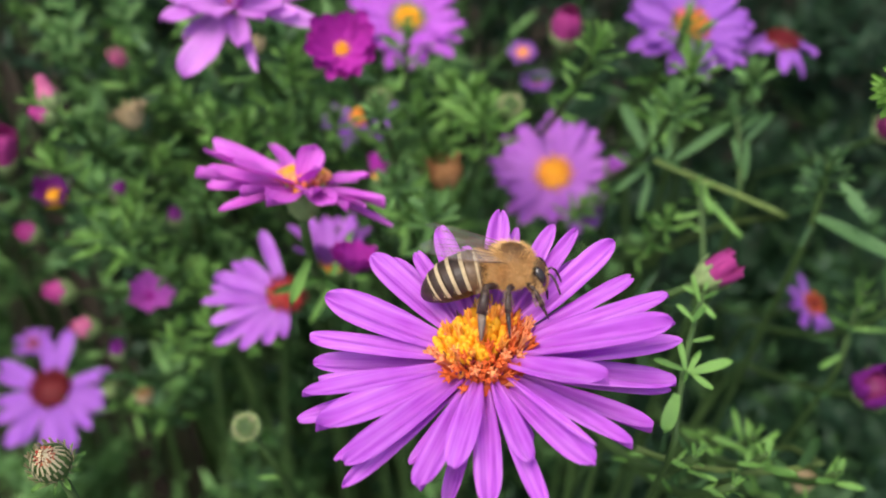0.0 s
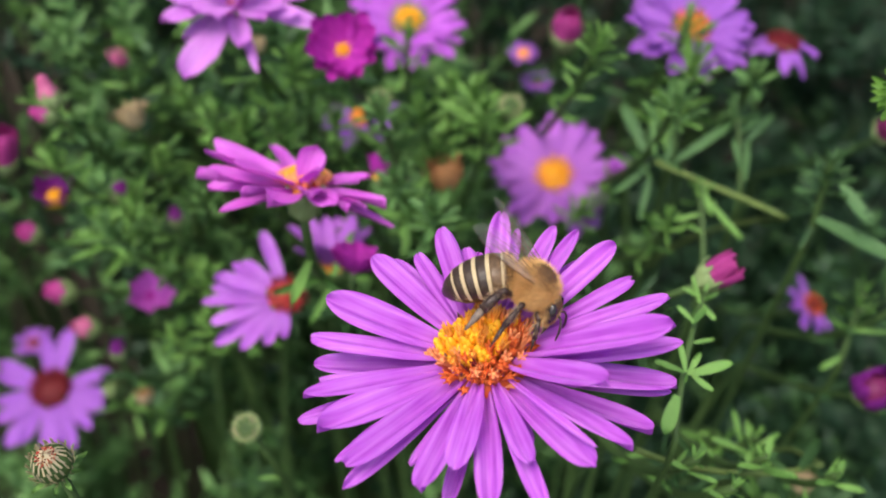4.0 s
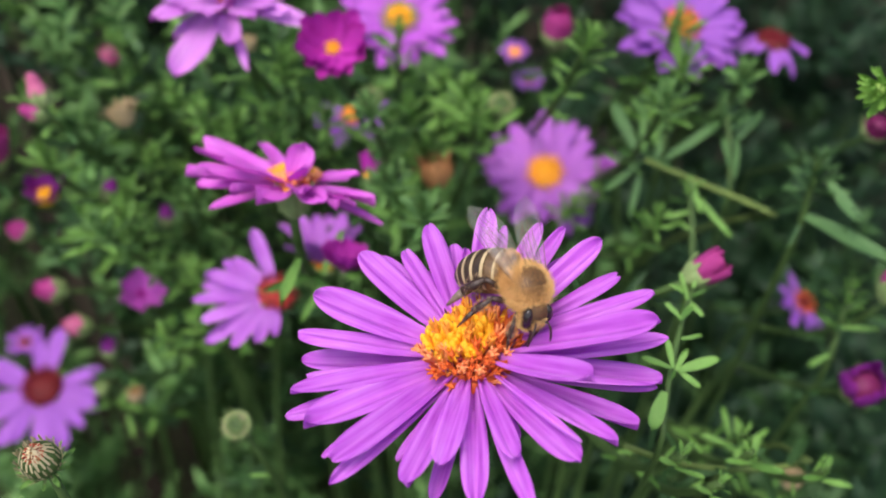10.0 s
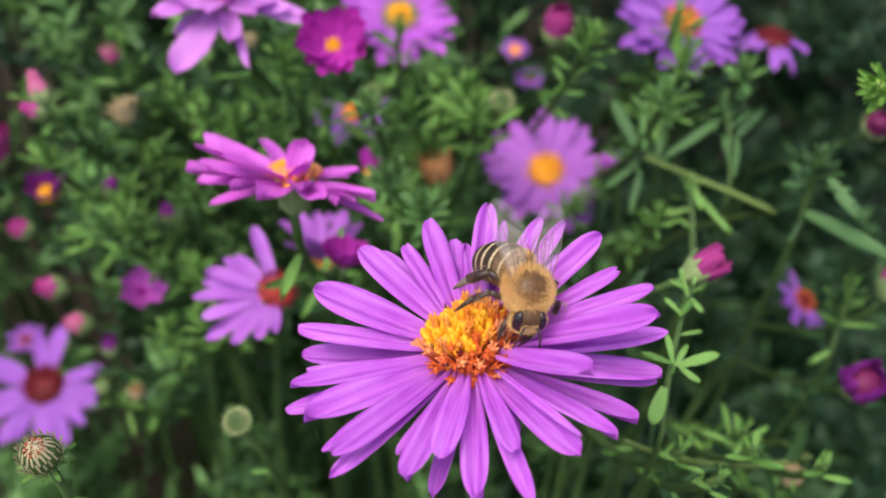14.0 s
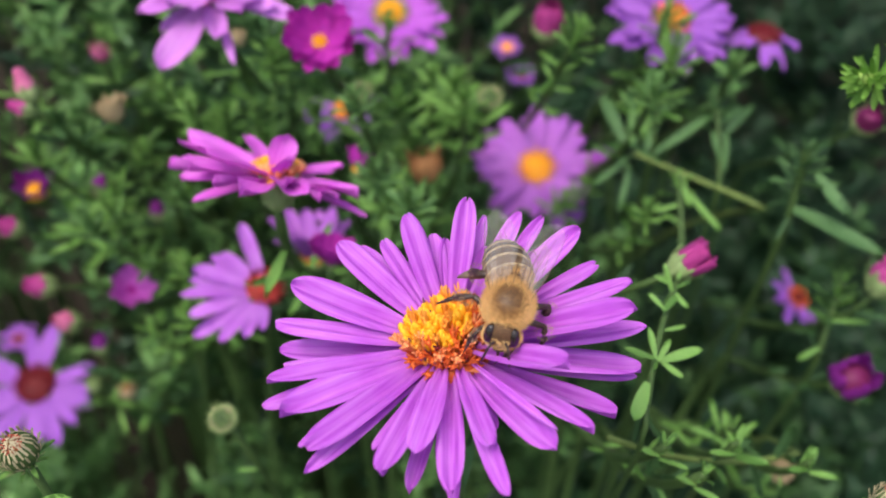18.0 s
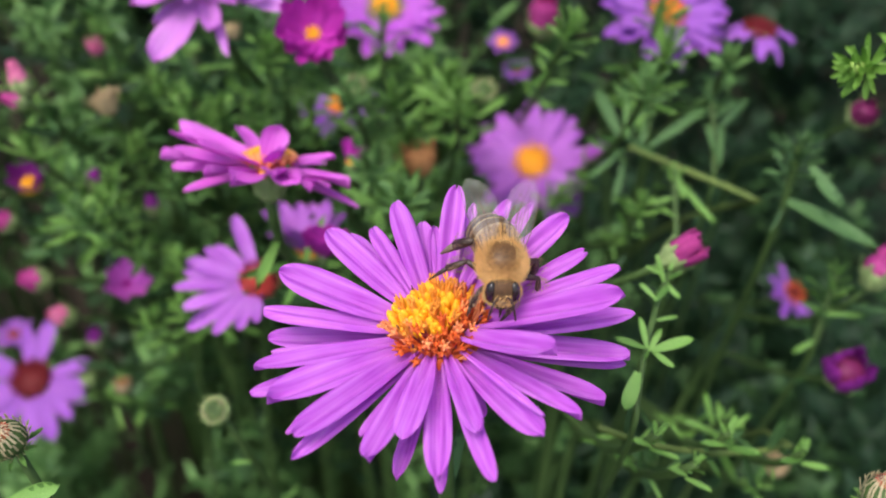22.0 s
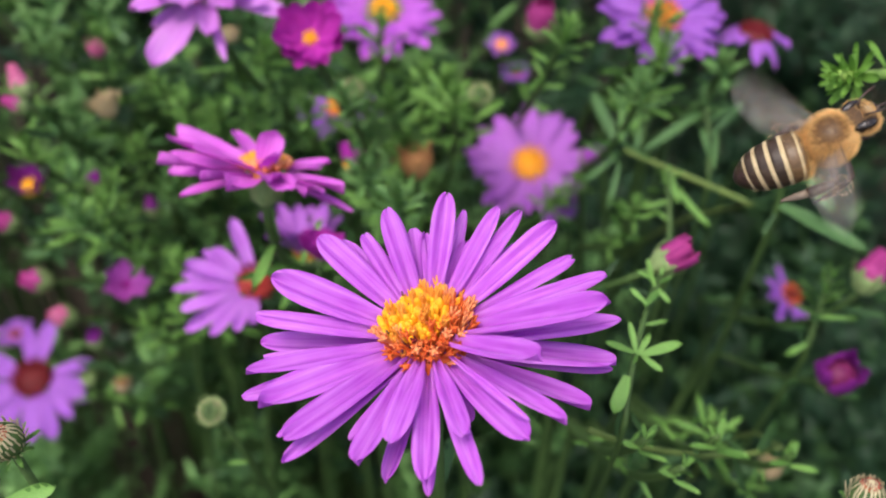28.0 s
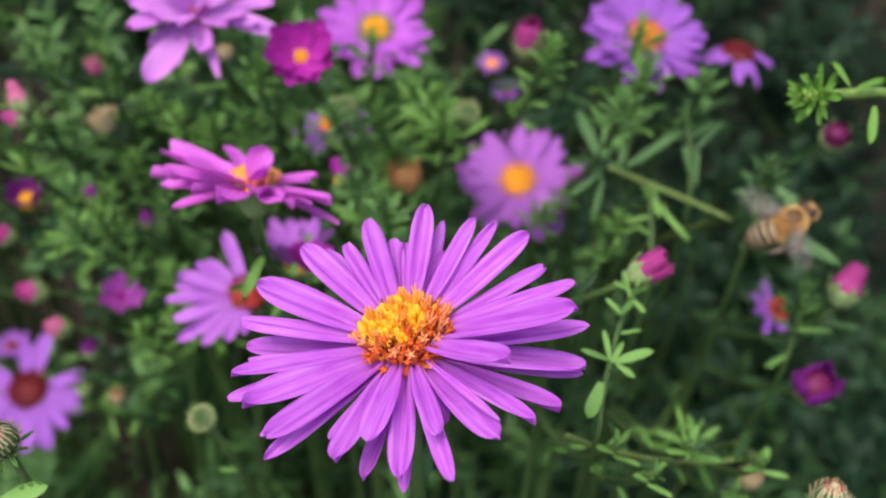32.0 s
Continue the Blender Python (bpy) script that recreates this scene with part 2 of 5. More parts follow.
def blade(bm, length, width, rows=8, cols=4, curl=0.0, cup=0.15, neck=0.35, tip=0.5, thick=0.0002, wave=0.0, notch=0.0,
          start=0.0, ridge=0.0, m=None, seed=0, twist=0.0):
    """A petal or leaf along +x with two skins: narrow at its foot, widest past the middle, with a rounded tip."""
    rng = random.Random(seed)
    ph = rng.uniform(0, 6.28)
    skins = []
    m = m or Matrix()
    for side in (1, -1):
        grid = []
        for i in range(rows + 1):
            u = i / rows
            u = 1 - (1 - u) ** 1.35
            w = neck + (1 - neck) * math.sin(min(1.0, u / 0.62) * math.pi / 2)
            if u > 0.62:
                w = max(0.0, 1 - ((u - 0.62) / 0.38) ** (2.2 + 1.6 * tip)) ** 0.55
            w = max(w, 0.14) * width / 2
            line = []
            for j in range(cols + 1):
                v = 2 * j / cols - 1
                x = start + (length - start) * u
                if u > 0.999:
                    x -= v * v * 0.03 * width
                if u > 0.999 and notch:
                    x -= notch * length * (1 - abs(v))
                y = v * w
                z = curl * length * u * u + cup * width * v * v * (0.4 + 0.6 * u)
                z += wave * length * math.sin(ph + 5 * u + 2.2 * v) * u
                z -= ridge * width * math.cos(v * math.pi * 1.5) * (1 - u * 0.5)
                y, z = y - z * twist * u, z + y * twist * u
                edge = 0.15 if (abs(v) > 0.99 or u > 0.999) else 1.0
                z += side * thick / 2 * edge
                line.append(bm.verts.new(m @ Vector((x, y, z))))
            grid.append(line)
        skins.append(grid)
    for s, grid in enumerate(skins):
        for i in range(rows):
            for j in range(cols):
                q = (grid[i][j], grid[i + 1][j], grid[i + 1][j + 1], grid[i][j + 1])
                bm.faces.new(q if s == 1 else q[::-1])
    a, b = skins
    rim = []
    for i in range(rows):
        rim.append(bm.faces.new((a[i][0], a[i + 1][0], b[i + 1][0], b[i][0])))
        rim.append(bm.faces.new((a[i + 1][cols], a[i][cols], b[i][cols], b[i + 1][cols])))
    for j in range(cols):
        rim.append(bm.faces.new((a[rows][j], a[rows][j + 1], b[rows][j + 1], b[rows][j])))
        rim.append(bm.faces.new((a[0][j + 1], a[0][j], b[0][j], b[0][j + 1])))
    for f in rim:
        for e in f.edges:
            e.smooth = False
    return bm


def fold_leaf(bm, m, length, width, droop, rows=4):
    """A slim folded leaf along +x, two quads wide."""
    prev = None
    for i in range(rows + 1):
        u = i / rows
        w = width / 2 * max(0.08, math.sin(math.pi * min(0.97, 0.12 + 0.85 * u)) ** 0.8)
        z = -droop * length * u * u
        line = [bm.verts.new(m @ Vector((length * u, s * w, z + abs(s) * w * 0.45))) for s in (-1, 0, 1)]
        if prev:
            bm.faces.new((prev[0], line[0], line[1], prev[1]))
            bm.faces.new((prev[1], line[1], line[2], prev[2]))
        prev = line
    return bm


def ball(bm, m, u=10, v=7):
    bmesh.ops.create_uvsphere(bm, u_segments=u, v_segments=v, radius=1, matrix=m)
    return bm


def scaled(loc, x, y, z):
    return Matrix.Translation(loc) @ Matrix.Diagonal((x, y, z, 1))

# ---- ground ----


def make_ground():
    bm = bmesh.new()
    ticks = [-200, -20, -3] + [i * 0.06 for i in range(-20, 21)] + [3, 20, 200]
    rows = []
    for y in ticks:
        rows.append([bm.verts.new((x, y + 0.3, 0.012 * noise.noise((x * 9, y * 9, 0)) if max(abs(x), abs(y)) < 2 else 0.0))
                     for x in ticks])
    for a, b in zip(rows, rows[1:]):
        for i in range(len(ticks) - 1):
            bm.faces.new((a[i], a[i + 1], b[i + 1], b[i]))
    ob = new("ground", mesh_of(bm, "ground"))
    ob.data.materials.append(M_SOIL)
    tagged(ob, "dark bare soil under the aster bush", "soil", kind="structure")


make_ground()

# ---- asters ----
TO_LENS = Vector((0, -0.743, 0.669))
SCREEN_UP = Vector((0, 0.669, 0.743))


def facing(lens, up, right):
    """A flower's axis from how far it turns to the viewer, upward and sideways."""
    return (TO_LENS * lens + SCREEN_UP * up + Vector((1, 0, 0)) * right).normalized()


def spin(normal):
    n = Vector(normal).normalized()
    e1 = Vector((1, 0, 0))
    e1 = (e1 - n * e1.dot(n)).normalized()
    return n, e1, n.cross(e1)


PETALS = {}


def petal_data(kind, v, material):
    """Petal meshes of length 1 for the flowers behind: three makes of each kind."""
    key = (kind, v, material.name)
    if key not in PETALS:
        bm = bmesh.new()
        if kind == "flat":
            blade(bm, 1.0, 0.245, 6, 3, curl=(-0.05, 0.03, -0.12)[v], cup=0.2, thick=0.012, wave=0.02, seed=v, ridge=0.05)
        elif kind == "droop":
            blade(bm, 1.0, 0.26, 6, 3, curl=(-0.35, -0.5, -0.2)[v], cup=0.25, thick=0.014, wave=0.04, seed=v + 5, ridge=0.05)
        else:
            blade(bm, 1.0, 0.42, 6, 3, curl=(0.25, 0.35, 0.15)[v], cup=0.35, thick=0.02, wave=0.03, seed=v + 9, neck=0.5)
        me = mesh_of(bm, "petal")
        me.materials.append(material)
        PETALS[key] = me
    return PETALS[key]


def stem_to(root, base, top, axis, r=0.0009, material=None, sway=0.02, seed=0):
    rng = random.Random(seed)
    top, axis = Vector(top), Vector(axis)
    h = top.z
    base = Vector(base)
    a = base + Vector((rng.uniform(-sway, sway), rng.uniform(-sway, sway), h * 0.45))
    inward = max(0.0, base.y - top.y)
    if inward > 0.05:
        # a side shoot that leaves its stem inside the bush
        neck = top - axis * 0.012 + Vector((0, 0.6, -0.5)) * 0.012
        pts = bend(base, a, Vector((base.x, base.y - 0.02, neck.z - 0.09)), neck + Vector((0, 0.045, -0.04)), 10)
        pts += bend(neck + Vector((0, 0.045, -0.04)), neck + Vector((0, 0.02, -0.018)), neck, top, 8)[1:]
    else:
        pts = bend(base, a, top - axis * h * 0.18 + Vector((0, 0, -h * 0.12)), top, 16)
    n = len(pts) - 1
    return part("stem", tube(bmesh.new(), pts, [r * 1.7 - r * 0.8 * i / n for i in range(n + 1)], 7), material or M_STEM, root), pts


LEAF_DATA = {}


def leaf_data(v, material):
    key = (v, material.name)
    if key not in LEAF_DATA:
        bm = bmesh.new()
        blade(bm, 1.0, (0.24, 0.2, 0.28)[v], 6, 2, curl=(-0.18, -0.05, 0.12)[v], cup=0.3, neck=0.45, tip=0.1, thick=0.015,
              wave=0.03, seed=v + 20)
        me = mesh_of(bm, "leaf")
        me.materials.append(material)
        LEAF_DATA[key] = me
    return LEAF_DATA[key]


def put_leaf(root, origin, direction, length, material, rng, up=(0, 0, 1), wide=1.0):
    m = frame_of(origin, direction, up) @ Matrix.Diagonal((length, length * wide, length, 1))
    return part("leaf", leaf_data(rng.randrange(3), material), None, root, at=m)


def stem_leaves(root, pts, material, rng, count, size, first=0.35, last=0.97):
    """Single leaves along the upper part of a stem."""
    for i in range(count):
        u = first + (last - first) * (i + rng.random() * 0.6) / count
        k = min(len(pts) - 2, int(u * (len(pts) - 1)))
        p = pts[k].lerp(pts[k + 1], u * (len(pts) - 1) - k)
        d = (pts[k + 1] - pts[k]).normalized()
        a = i * 2.4 + rng.uniform(-0.4, 0.4)
        side = Vector((math.cos(a), math.sin(a), 0))
        side = (side - d * side.dot(d)).normalized()
        put_leaf(root, p, side + d * rng.uniform(0.3, 1.0), size * rng.uniform(0.7, 1.25), material, rng, up=d, wide=0.65)


def bract_cup(root, centre, n, e1, e2, r, h, count, material, rng, flare=0.2):
    """Overlapping green bracts round a cup."""
    bm = bmesh.new()
    prof = [(0.25, -1.0), (0.6, -0.8), (0.9, -0.45), (1.0, -0.1), (0.9, 0.05)]
    rings = [[bm.verts.new(centre + (e1 * math.cos(a) + e2 * math.sin(a)) * r * q + n * h * z)
              for a in (k * math.tau / 12 for k in range(12))] for q, z in prof]
    for r0, r1 in zip(rings, rings[1:]):
        for k in range(12):
            bm.faces.new((r0[k], r0[(k + 1) % 12], r1[(k + 1) % 12], r1[k]))
    bm.faces.new(rings[0][::-1]), bm.faces.new(rings[-1])
    cup = part("bract_cup", bm, material, root)
    bm = bmesh.new()
    blade(bm, 1.0, 0.32, 4, 2, curl=0.12, cup=0.25, neck=0.8, tip=0.0, thick=0.05)
    me = mesh_of(bm, "bract")
    me.materials.append(material)
    for i in range(count):
        tier = i % 2
        a = i * math.tau / count + rng.uniform(-0.1, 0.1)
        rad = e1 * math.cos(a) + e2 * math.sin(a)
        o = centre + rad * r * (0.75 + 0.2 * tier) - n * h * (0.75 - 0.35 * tier)
        L = h * rng.uniform(0.75, 0.95)
        part("bract", me, None, cup, at=frame_of(o, n + rad * (flare + 0.15 * tier), -rad) @ Matrix.Diagonal((L, L, L, 1)))


def dome_disc(root, centre, n, e1, e2, r, h, florets, mats, rng, size):
    """The flower's heart: a low dome set with joined florets."""
    bm = bmesh.new()
    m = Matrix((e1, e2, n)).transposed().to_4x4()
    m.translation = centre
    ball(bm, m @ Matrix.Diagonal((r, r, h, 1)), 14, 9)
    heart = part("disc", bm, mats[0], root)
    groups = [bmesh.new() for _ in mats]
    for i in range(florets):
        q = math.sqrt((i + 0.5) / florets)
        a = i * 2.39996
        rad = e1 * math.cos(a) + e2 * math.sin(a)
        p = centre + rad * r * q * 0.98 + n * h * math.sqrt(max(0, 1 - q * q * 0.9))
        d = (n + rad * q * 0.7 + Vector([rng.uniform(-0.2, 0.2) for _ in range(3)])).normalized()
        k = min(len(mats) - 1, int(q * len(mats) * rng.uniform(0.75, 1.15)))
        tube(groups[k], [p - d * size * 0.5, p + d * size * 0.7, p + d * size * 1.5], [size * 0.28, size * 0.3, size * 0.42], 5)
    for bm, mat in zip(groups, mats):
        part("floret_cover", bm, mat, heart, kind="stuff")
    return heart


def aster(label, centre, axis, radius, count, petal_mat, kind="flat", disc=0.22, disc_mats=None, lift=8, seed=1, gap=(),
          base=None, leaves=6, spread=6, layers=2, leaf_mat=None, stem_r=0.0008, dome=0.45):
    """An open flower on its stem with cup, rays and heart. gap: (from, to) degrees left without rays."""
    rng = random.Random(seed)
    c = Vector(centre)
    n, e1, e2 = spin(axis)
    base = base or (c.x + rng.uniform(-0.02, 0.02), c.y + rng.uniform(0.07, 0.12), 0.0)
    root = tagged(empty("aster_flower", base), label, "flower", "asters")
    _, pts = stem_to(root, base, c - n * radius * 0.28, n, stem_r, seed=seed)
    stem_leaves(root, pts, leaf_mat or M_LEAF, rng, leaves, 0.009, 0.6)
    bract_cup(root, c - n * radius * 0.03, n, e1, e2, radius * disc * 0.95, radius * 0.26, 12, M_BRACT, rng)
    for i in range(count):
        a = math.degrees(i * math.tau / count) + rng.uniform(-spread, spread)
        if any(g0 <= a % 360 <= g1 for g0, g1 in gap):
            continue
        lay = i % layers
        e = radians(lift + (8 if lay else 0) + rng.uniform(-5, 5))
        ra = radians(a)
        rad = e1 * math.cos(ra) + e2 * math.sin(ra)
        d = rad * math.cos(e) + n * math.sin(e)
        L = radius * rng.uniform(0.86, 1.06) * (0.9 if lay else 1.0)
        o = c + rad * radius * disc * 0.35 + n * radius * 0.02 * lay
        m = frame_of(o, d, n) @ Matrix.Diagonal((L - radius * disc * 0.35, L * rng.uniform(0.8, 1.15), L, 1))
        part("petal", petal_data(kind, rng.randrange(3), petal_mat), None, root, at=m)
    if disc_mats:
        dome_disc(root, c, n, e1, e2, radius * disc, radius * disc * dome, 60, disc_mats, rng, radius * 0.055)
    return root


def bud(label, centre, axis, r, material, long=1.2, open_=0.0, bracts=True, base=None, seed=1, name="aster_bud", stem_r=0.0006, tip_mat=None):
    """A closed or half-open bud: a cup of bracts and a tuft of folded rays."""
    rng = random.Random(seed)
    c = Vector(centre)
    n, e1, e2 = spin(axis)
    base = base or (c.x + rng.uniform(-0.02, 0.02), c.y + rng.uniform(0.07, 0.12), 0.0)
    root = tagged(empty(name, base), label, "flower bud", "aster buds")
    _, pts = stem_to(root, base, c - n * r * 1.1, n, stem_r, seed=seed)
    stem_leaves(root, pts, M_LEAF, rng, 6, 0.008, 0.7)
    if bracts:
        bract_cup(root, c - n * r * 0.1, n, e1, e2, r * 0.85, r * 1.1, 12, M_BRACT, rng, 0.25)
    bm = bmesh.new()
    m = Matrix((e1, e2, n)).transposed().to_4x4()
    m.translation = c + n * r * 0.1
    ball(bm, m @ Matrix.Diagonal([q * (0.72 if open_ > 0.8 else 1.0) for q in (r * 0.8, r * 0.8, r * 0.7 * long)] + [1]), 12, 8)
    part("bud_core", bm, tip_mat or material, root)
    for i in range(14):
        a = i * math.tau / 14 + rng.uniform(-0.15, 0.15)
        rad = e1 * math.cos(a) + e2 * math.sin(a)
        L = r * long * rng.uniform(1.2, 1.5)
        o = c + rad * r * 0.72 - n * r * 0.25
        d = n + rad * (-0.12 + open_ * rng.uniform(0.6, 1.2))
        part("petal", petal_data("cup", rng.randrange(3), material), None, root,
             at=frame_of(o, d, -rad) @ Matrix.Diagonal((L, L * 0.95, L * (0.6 + open_), 1)))
    return root


# ---- the flower that is visited: two whorls of rays as (bearing, length in mm, lift in degrees, width in mm) ----
UPPER = [(5.4, 19.7, 23.1, 3.0), (18.3, 17.5, 22.9, 2.0), (30.6, 18.2, 28.8, 2.8), (48.3, 17.3, 26.0, 1.8),
         (56.5, 16.3, 28.1, 2.2), (80.7, 16.8, 29.0, 2.6), (108.7, 15.4, 32.4, 2.7), (121.5, 14.2, 23.2, 2.2),
         (140.7, 16.4, 24.3, 3.0), (165.2, 17.8, 20.5, 3.8), (177.7, 18.1, 14.4, 2.9), (199.0, 19.1, 11.4, 2.3),
         (210.5, 19.0, 8.5, 3.6), (226.4, 19.6, 9.4, 3.1), (248.6, 17.7, 7.8, 3.0), (257.5, 15.5, 12.4, 2.9),
         (284.0, 15.5, 14.1, 2.2), (305.0, 17.2, 14.9, 0.8), (317.1, 17.3, 31.2, 3.2), (350.1, 20.0, 25.6, 3.1)]
LOWER = [(10.1, 17.6, 12.6, 2.0), (44.0, 15.6, 18.5, 2.4), (68.6, 13.0, 21.1, 2.3), (74.6, 16.9, 21.3, 1.7),
         (90.9, 13.1, 24.0, 2.0), (97.3, 13.9, 24.4, 2.4), (129.1, 16.1, 16.2, 2.7), (190.5, 17.3, 9.8, 1.6),
         (199.5, 19.9, 5.0, 2.6), (228.5, 20.3, 6.9, 1.8), (238.9, 14.6, 7.7, 1.2), (269.6, 18.0, 7.5, 2.7),
         (284.3, 19.6, 9.2, 1.9), (303.5, 17.6, 11.6, 3.0), (316.7, 18.4, 10.8, 2.3), (353.9, 19.6, -0.9, 3.9),
         (357.0, 20.2, 13.9, 2.7)]
UNDER = [(33.0, 13.5, 12, 2.2), (110.0, 13.0, 14, 2.2), (145.0, 14.0, 6, 2.4), (177.5, 18.1, 4.5, 2.8),
         (215.7, 18.4, 2.0, 1.8), (254.2, 15.6, -3.8, 1.8), (270.1, 16.9, -2.6, 1.5), (296.0, 9.5, -8, 2.2),
         (335.6, 17.9, -1.2, 2.8), (357.0, 19.7, -7.1, 2.1)]
HEART = Vector((0.0043, 0.0651, 0.5458))
HEART_AXIS = Vector((-0.05, -0.03, 1)).normalized()


def main_aster():
    rng = random.Random(4)
    n, e1, e2 = spin(HEART_AXIS)
    base = (HEART.x + 0.006, HEART.y + 0.02, 0.0)
    root = tagged(empty("aster_flower", base), "large open violet aster with a yellow and orange heart", "flower", "asters")
    _, pts = stem_to(root, base, HEART - n * 0.006, n, 0.0011, seed=3, sway=0.005)
    stem_leaves(root, pts, M_LEAF, rng, 12, 0.009, 0.6, 0.96)
    bract_cup(root, HEART - n * 0.0030, n, e1, e2, 0.0042, 0.005, 26, M_BRACT, rng, 0.2)
    for whorl, drop in ((UNDER, -0.0016), (LOWER, -0.0009), (UPPER, 0.0)):
        for i, (bearing, length, lift, width) in enumerate(whorl):
            a, e = radians(bearing), radians(lift)
            rad = e1 * math.cos(a) + e2 * math.sin(a)
            d = rad * math.cos(e) + n * math.sin(e)
            bm = bmesh.new()
            blade(bm, length / 1000, width / 1000, 16, 8, curl=-0.02 if whorl is UPPER else -0.03, cup=rng.choice((-0.1, 0.08, 0.16, 0.24)),
                  neck=0.34, tip=rng.uniform(0.15, 0.9), thick=0.00026, wave=rng.uniform(0.003, 0.012), start=0.0032, ridge=rng.uniform(0.09, 0.19),
                  notch=rng.choice((0, 0, 0.012, 0.025)), seed=i + len(whorl), twist=rng.uniform(-0.35, 0.35))
            part("petal", bm, M_PETAL, root, at=frame_of(HEART + n * (drop + rng.uniform(-0.0002, 0.0002)), d, n))
    # the heart: dome, then tubular florets that open from the rim inward
    bm = bmesh.new()
    m = Matrix((e1, e2, n)).transposed().to_4x4()
    m.translation = HEART - n * 0.0005
    ball(bm, m @ Matrix.Diagonal((0.0042, 0.0042, 0.0022, 1)), 20, 12)
    heart = part("disc", bm, M_DISC_RO, root)

    def tubular(open_, lobes):
        bm = bmesh.new()
        tube(bm, [(0, 0, 0), (0, 0, 0.45), (0, 0, 0.85), (0, 0, 1.0)], [0.1, 0.13, 0.19 + 0.03 * open_, 0.15 + 0.06 * open_], 7)
        for k in range(lobes):
            a = k * math.tau / lobes
            x, y = math.cos(a), math.sin(a)
            tube(bm, [(x * 0.15, y * 0.15, 0.88), (x * (0.17 + 0.14 * open_), y * (0.17 + 0.14 * open_), 1.1),
                      (x * (0.17 + 0.34 * open_), y * (0.17 + 0.34 * open_), 1.22 - 0.14 * open_)], [0.09, 0.075, 0.025], 4)
        return bm

    def closed():
        bm = bmesh.new()
        tube(bm, [(0, 0, z) for z in (0, 0.3, 0.6, 0.85, 1.0, 1.08)], [0.12, 0.15, 0.19, 0.2, 0.13, 0.03], 7)
        return bm

    makes = []
    for mat, o, lobes in ((M_DISC_Y, 0, 0), (M_DISC_O, 0.2, 5), (M_FLORET_PINK, 0.55, 5), (M_DISC_RO, 0.4, 4), (M_DISC_R, 0.3, 4)):
        me = mesh_of(tubular(o, lobes) if lobes else closed(), "floret")
        me.materials.append(mat)
        makes.append(me)
    count = 300
    for i in range(count):
        q = math.sqrt((i + 0.5) / count)
        a = i * 2.39996
        rad = e1 * math.cos(a) + e2 * math.sin(a)
        p = HEART + rad * (0.0041 - 0.0006 * max(0.0, -math.sin(a))) * q + n * (0.0021 * math.sqrt(max(0.0, 1 - q * q)) - 0.0003)
        # the yellow florets lie off centre; the near rim has aged to red
        near = -math.sin(a) * 0.75 + math.cos(a) * 0.66
        s = q + 0.5 * near * q + rng.uniform(-0.1, 0.1)
        loose = 0.28 if s < 0.62 else 0.42
        d = n + rad * (0.05 + 0.45 * q * q) + Vector([rng.uniform(-loose, loose) for _ in range(3)])
        if s < 0.7:
            kind = 0 if rng.random() < 0.9 else 1
        elif near > 0.1 and q > 0.45:
            kind = rng.choice((2, 2, 3, 3, 3, 3, 3, 4))
        else:
            kind = rng.choice((1, 1, 2, 2, 3))
        L = (0.0022, 0.0027, 0.0029, 0.0026, 0.0022)[kind] * rng.uniform(0.75, 1.3)
        w = L * (0.86 if kind == 0 else 0.5)
        L *= 1 - 0.3 * max(0.0, -math.sin(a)) * q * q
        part("floret", makes[kind], None, heart, at=frame_of(p, d, rad) @ Matrix.Rotation(radians(90), 4, "Y") @ Matrix.Diagonal((w, w, L, 1)))
    # dark anther tubes that stand up over the rim
    bm = bmesh.new()
    tube(bm, [(0, 0, 0), (0, 0, 0.7), (0, 0, 1)], [0.09, 0.1, 0.04], 5)
    me = mesh_of(bm, "anther")
    me.materials.append(M_ANTHER)
    for i in range(26):
        a = rng.uniform(1.2, 4.4) if i < 16 else rng.uniform(0, 6.28)
        q = rng.uniform(0.55, 0.98)
        rad = e1 * math.cos(a) + e2 * math.sin(a)
        p = HEART + rad * 0.0044 * q + n * 0.0024
        d = n + rad * 0.5 * q + Vector([rng.uniform(-0.3, 0.3) for _ in range(3)])
        L = rng.uniform(0.0009, 0.0014)
        part("anther", me, None, heart, at=frame_of(p, d, rad) @ Matrix.Rotation(radians(90), 4, "Y") @ Matrix.Diagonal((L, L, L, 1)))


main_aster()

# ---- the other open asters ----
YELLOW = (M_DISC_Y, M_DISC_Y, M_DISC_O)
RED = (M_DISC_R, M_DISC_R, M_DISC_RO)
RUST = (M_DISC_CORAL, M_DISC_CORAL, M_DISC_R)
aster("open violet aster with a yellow heart, facing out of the bush", (0.0288, 0.1964, 0.4690), facing(1, 0.3, -0.1), 0.0172, 30,
      M_PETAL_PALE, disc=0.27, disc_mats=(M_DISC_Y, M_DISC_O, M_DISC_O), lift=6, seed=11)


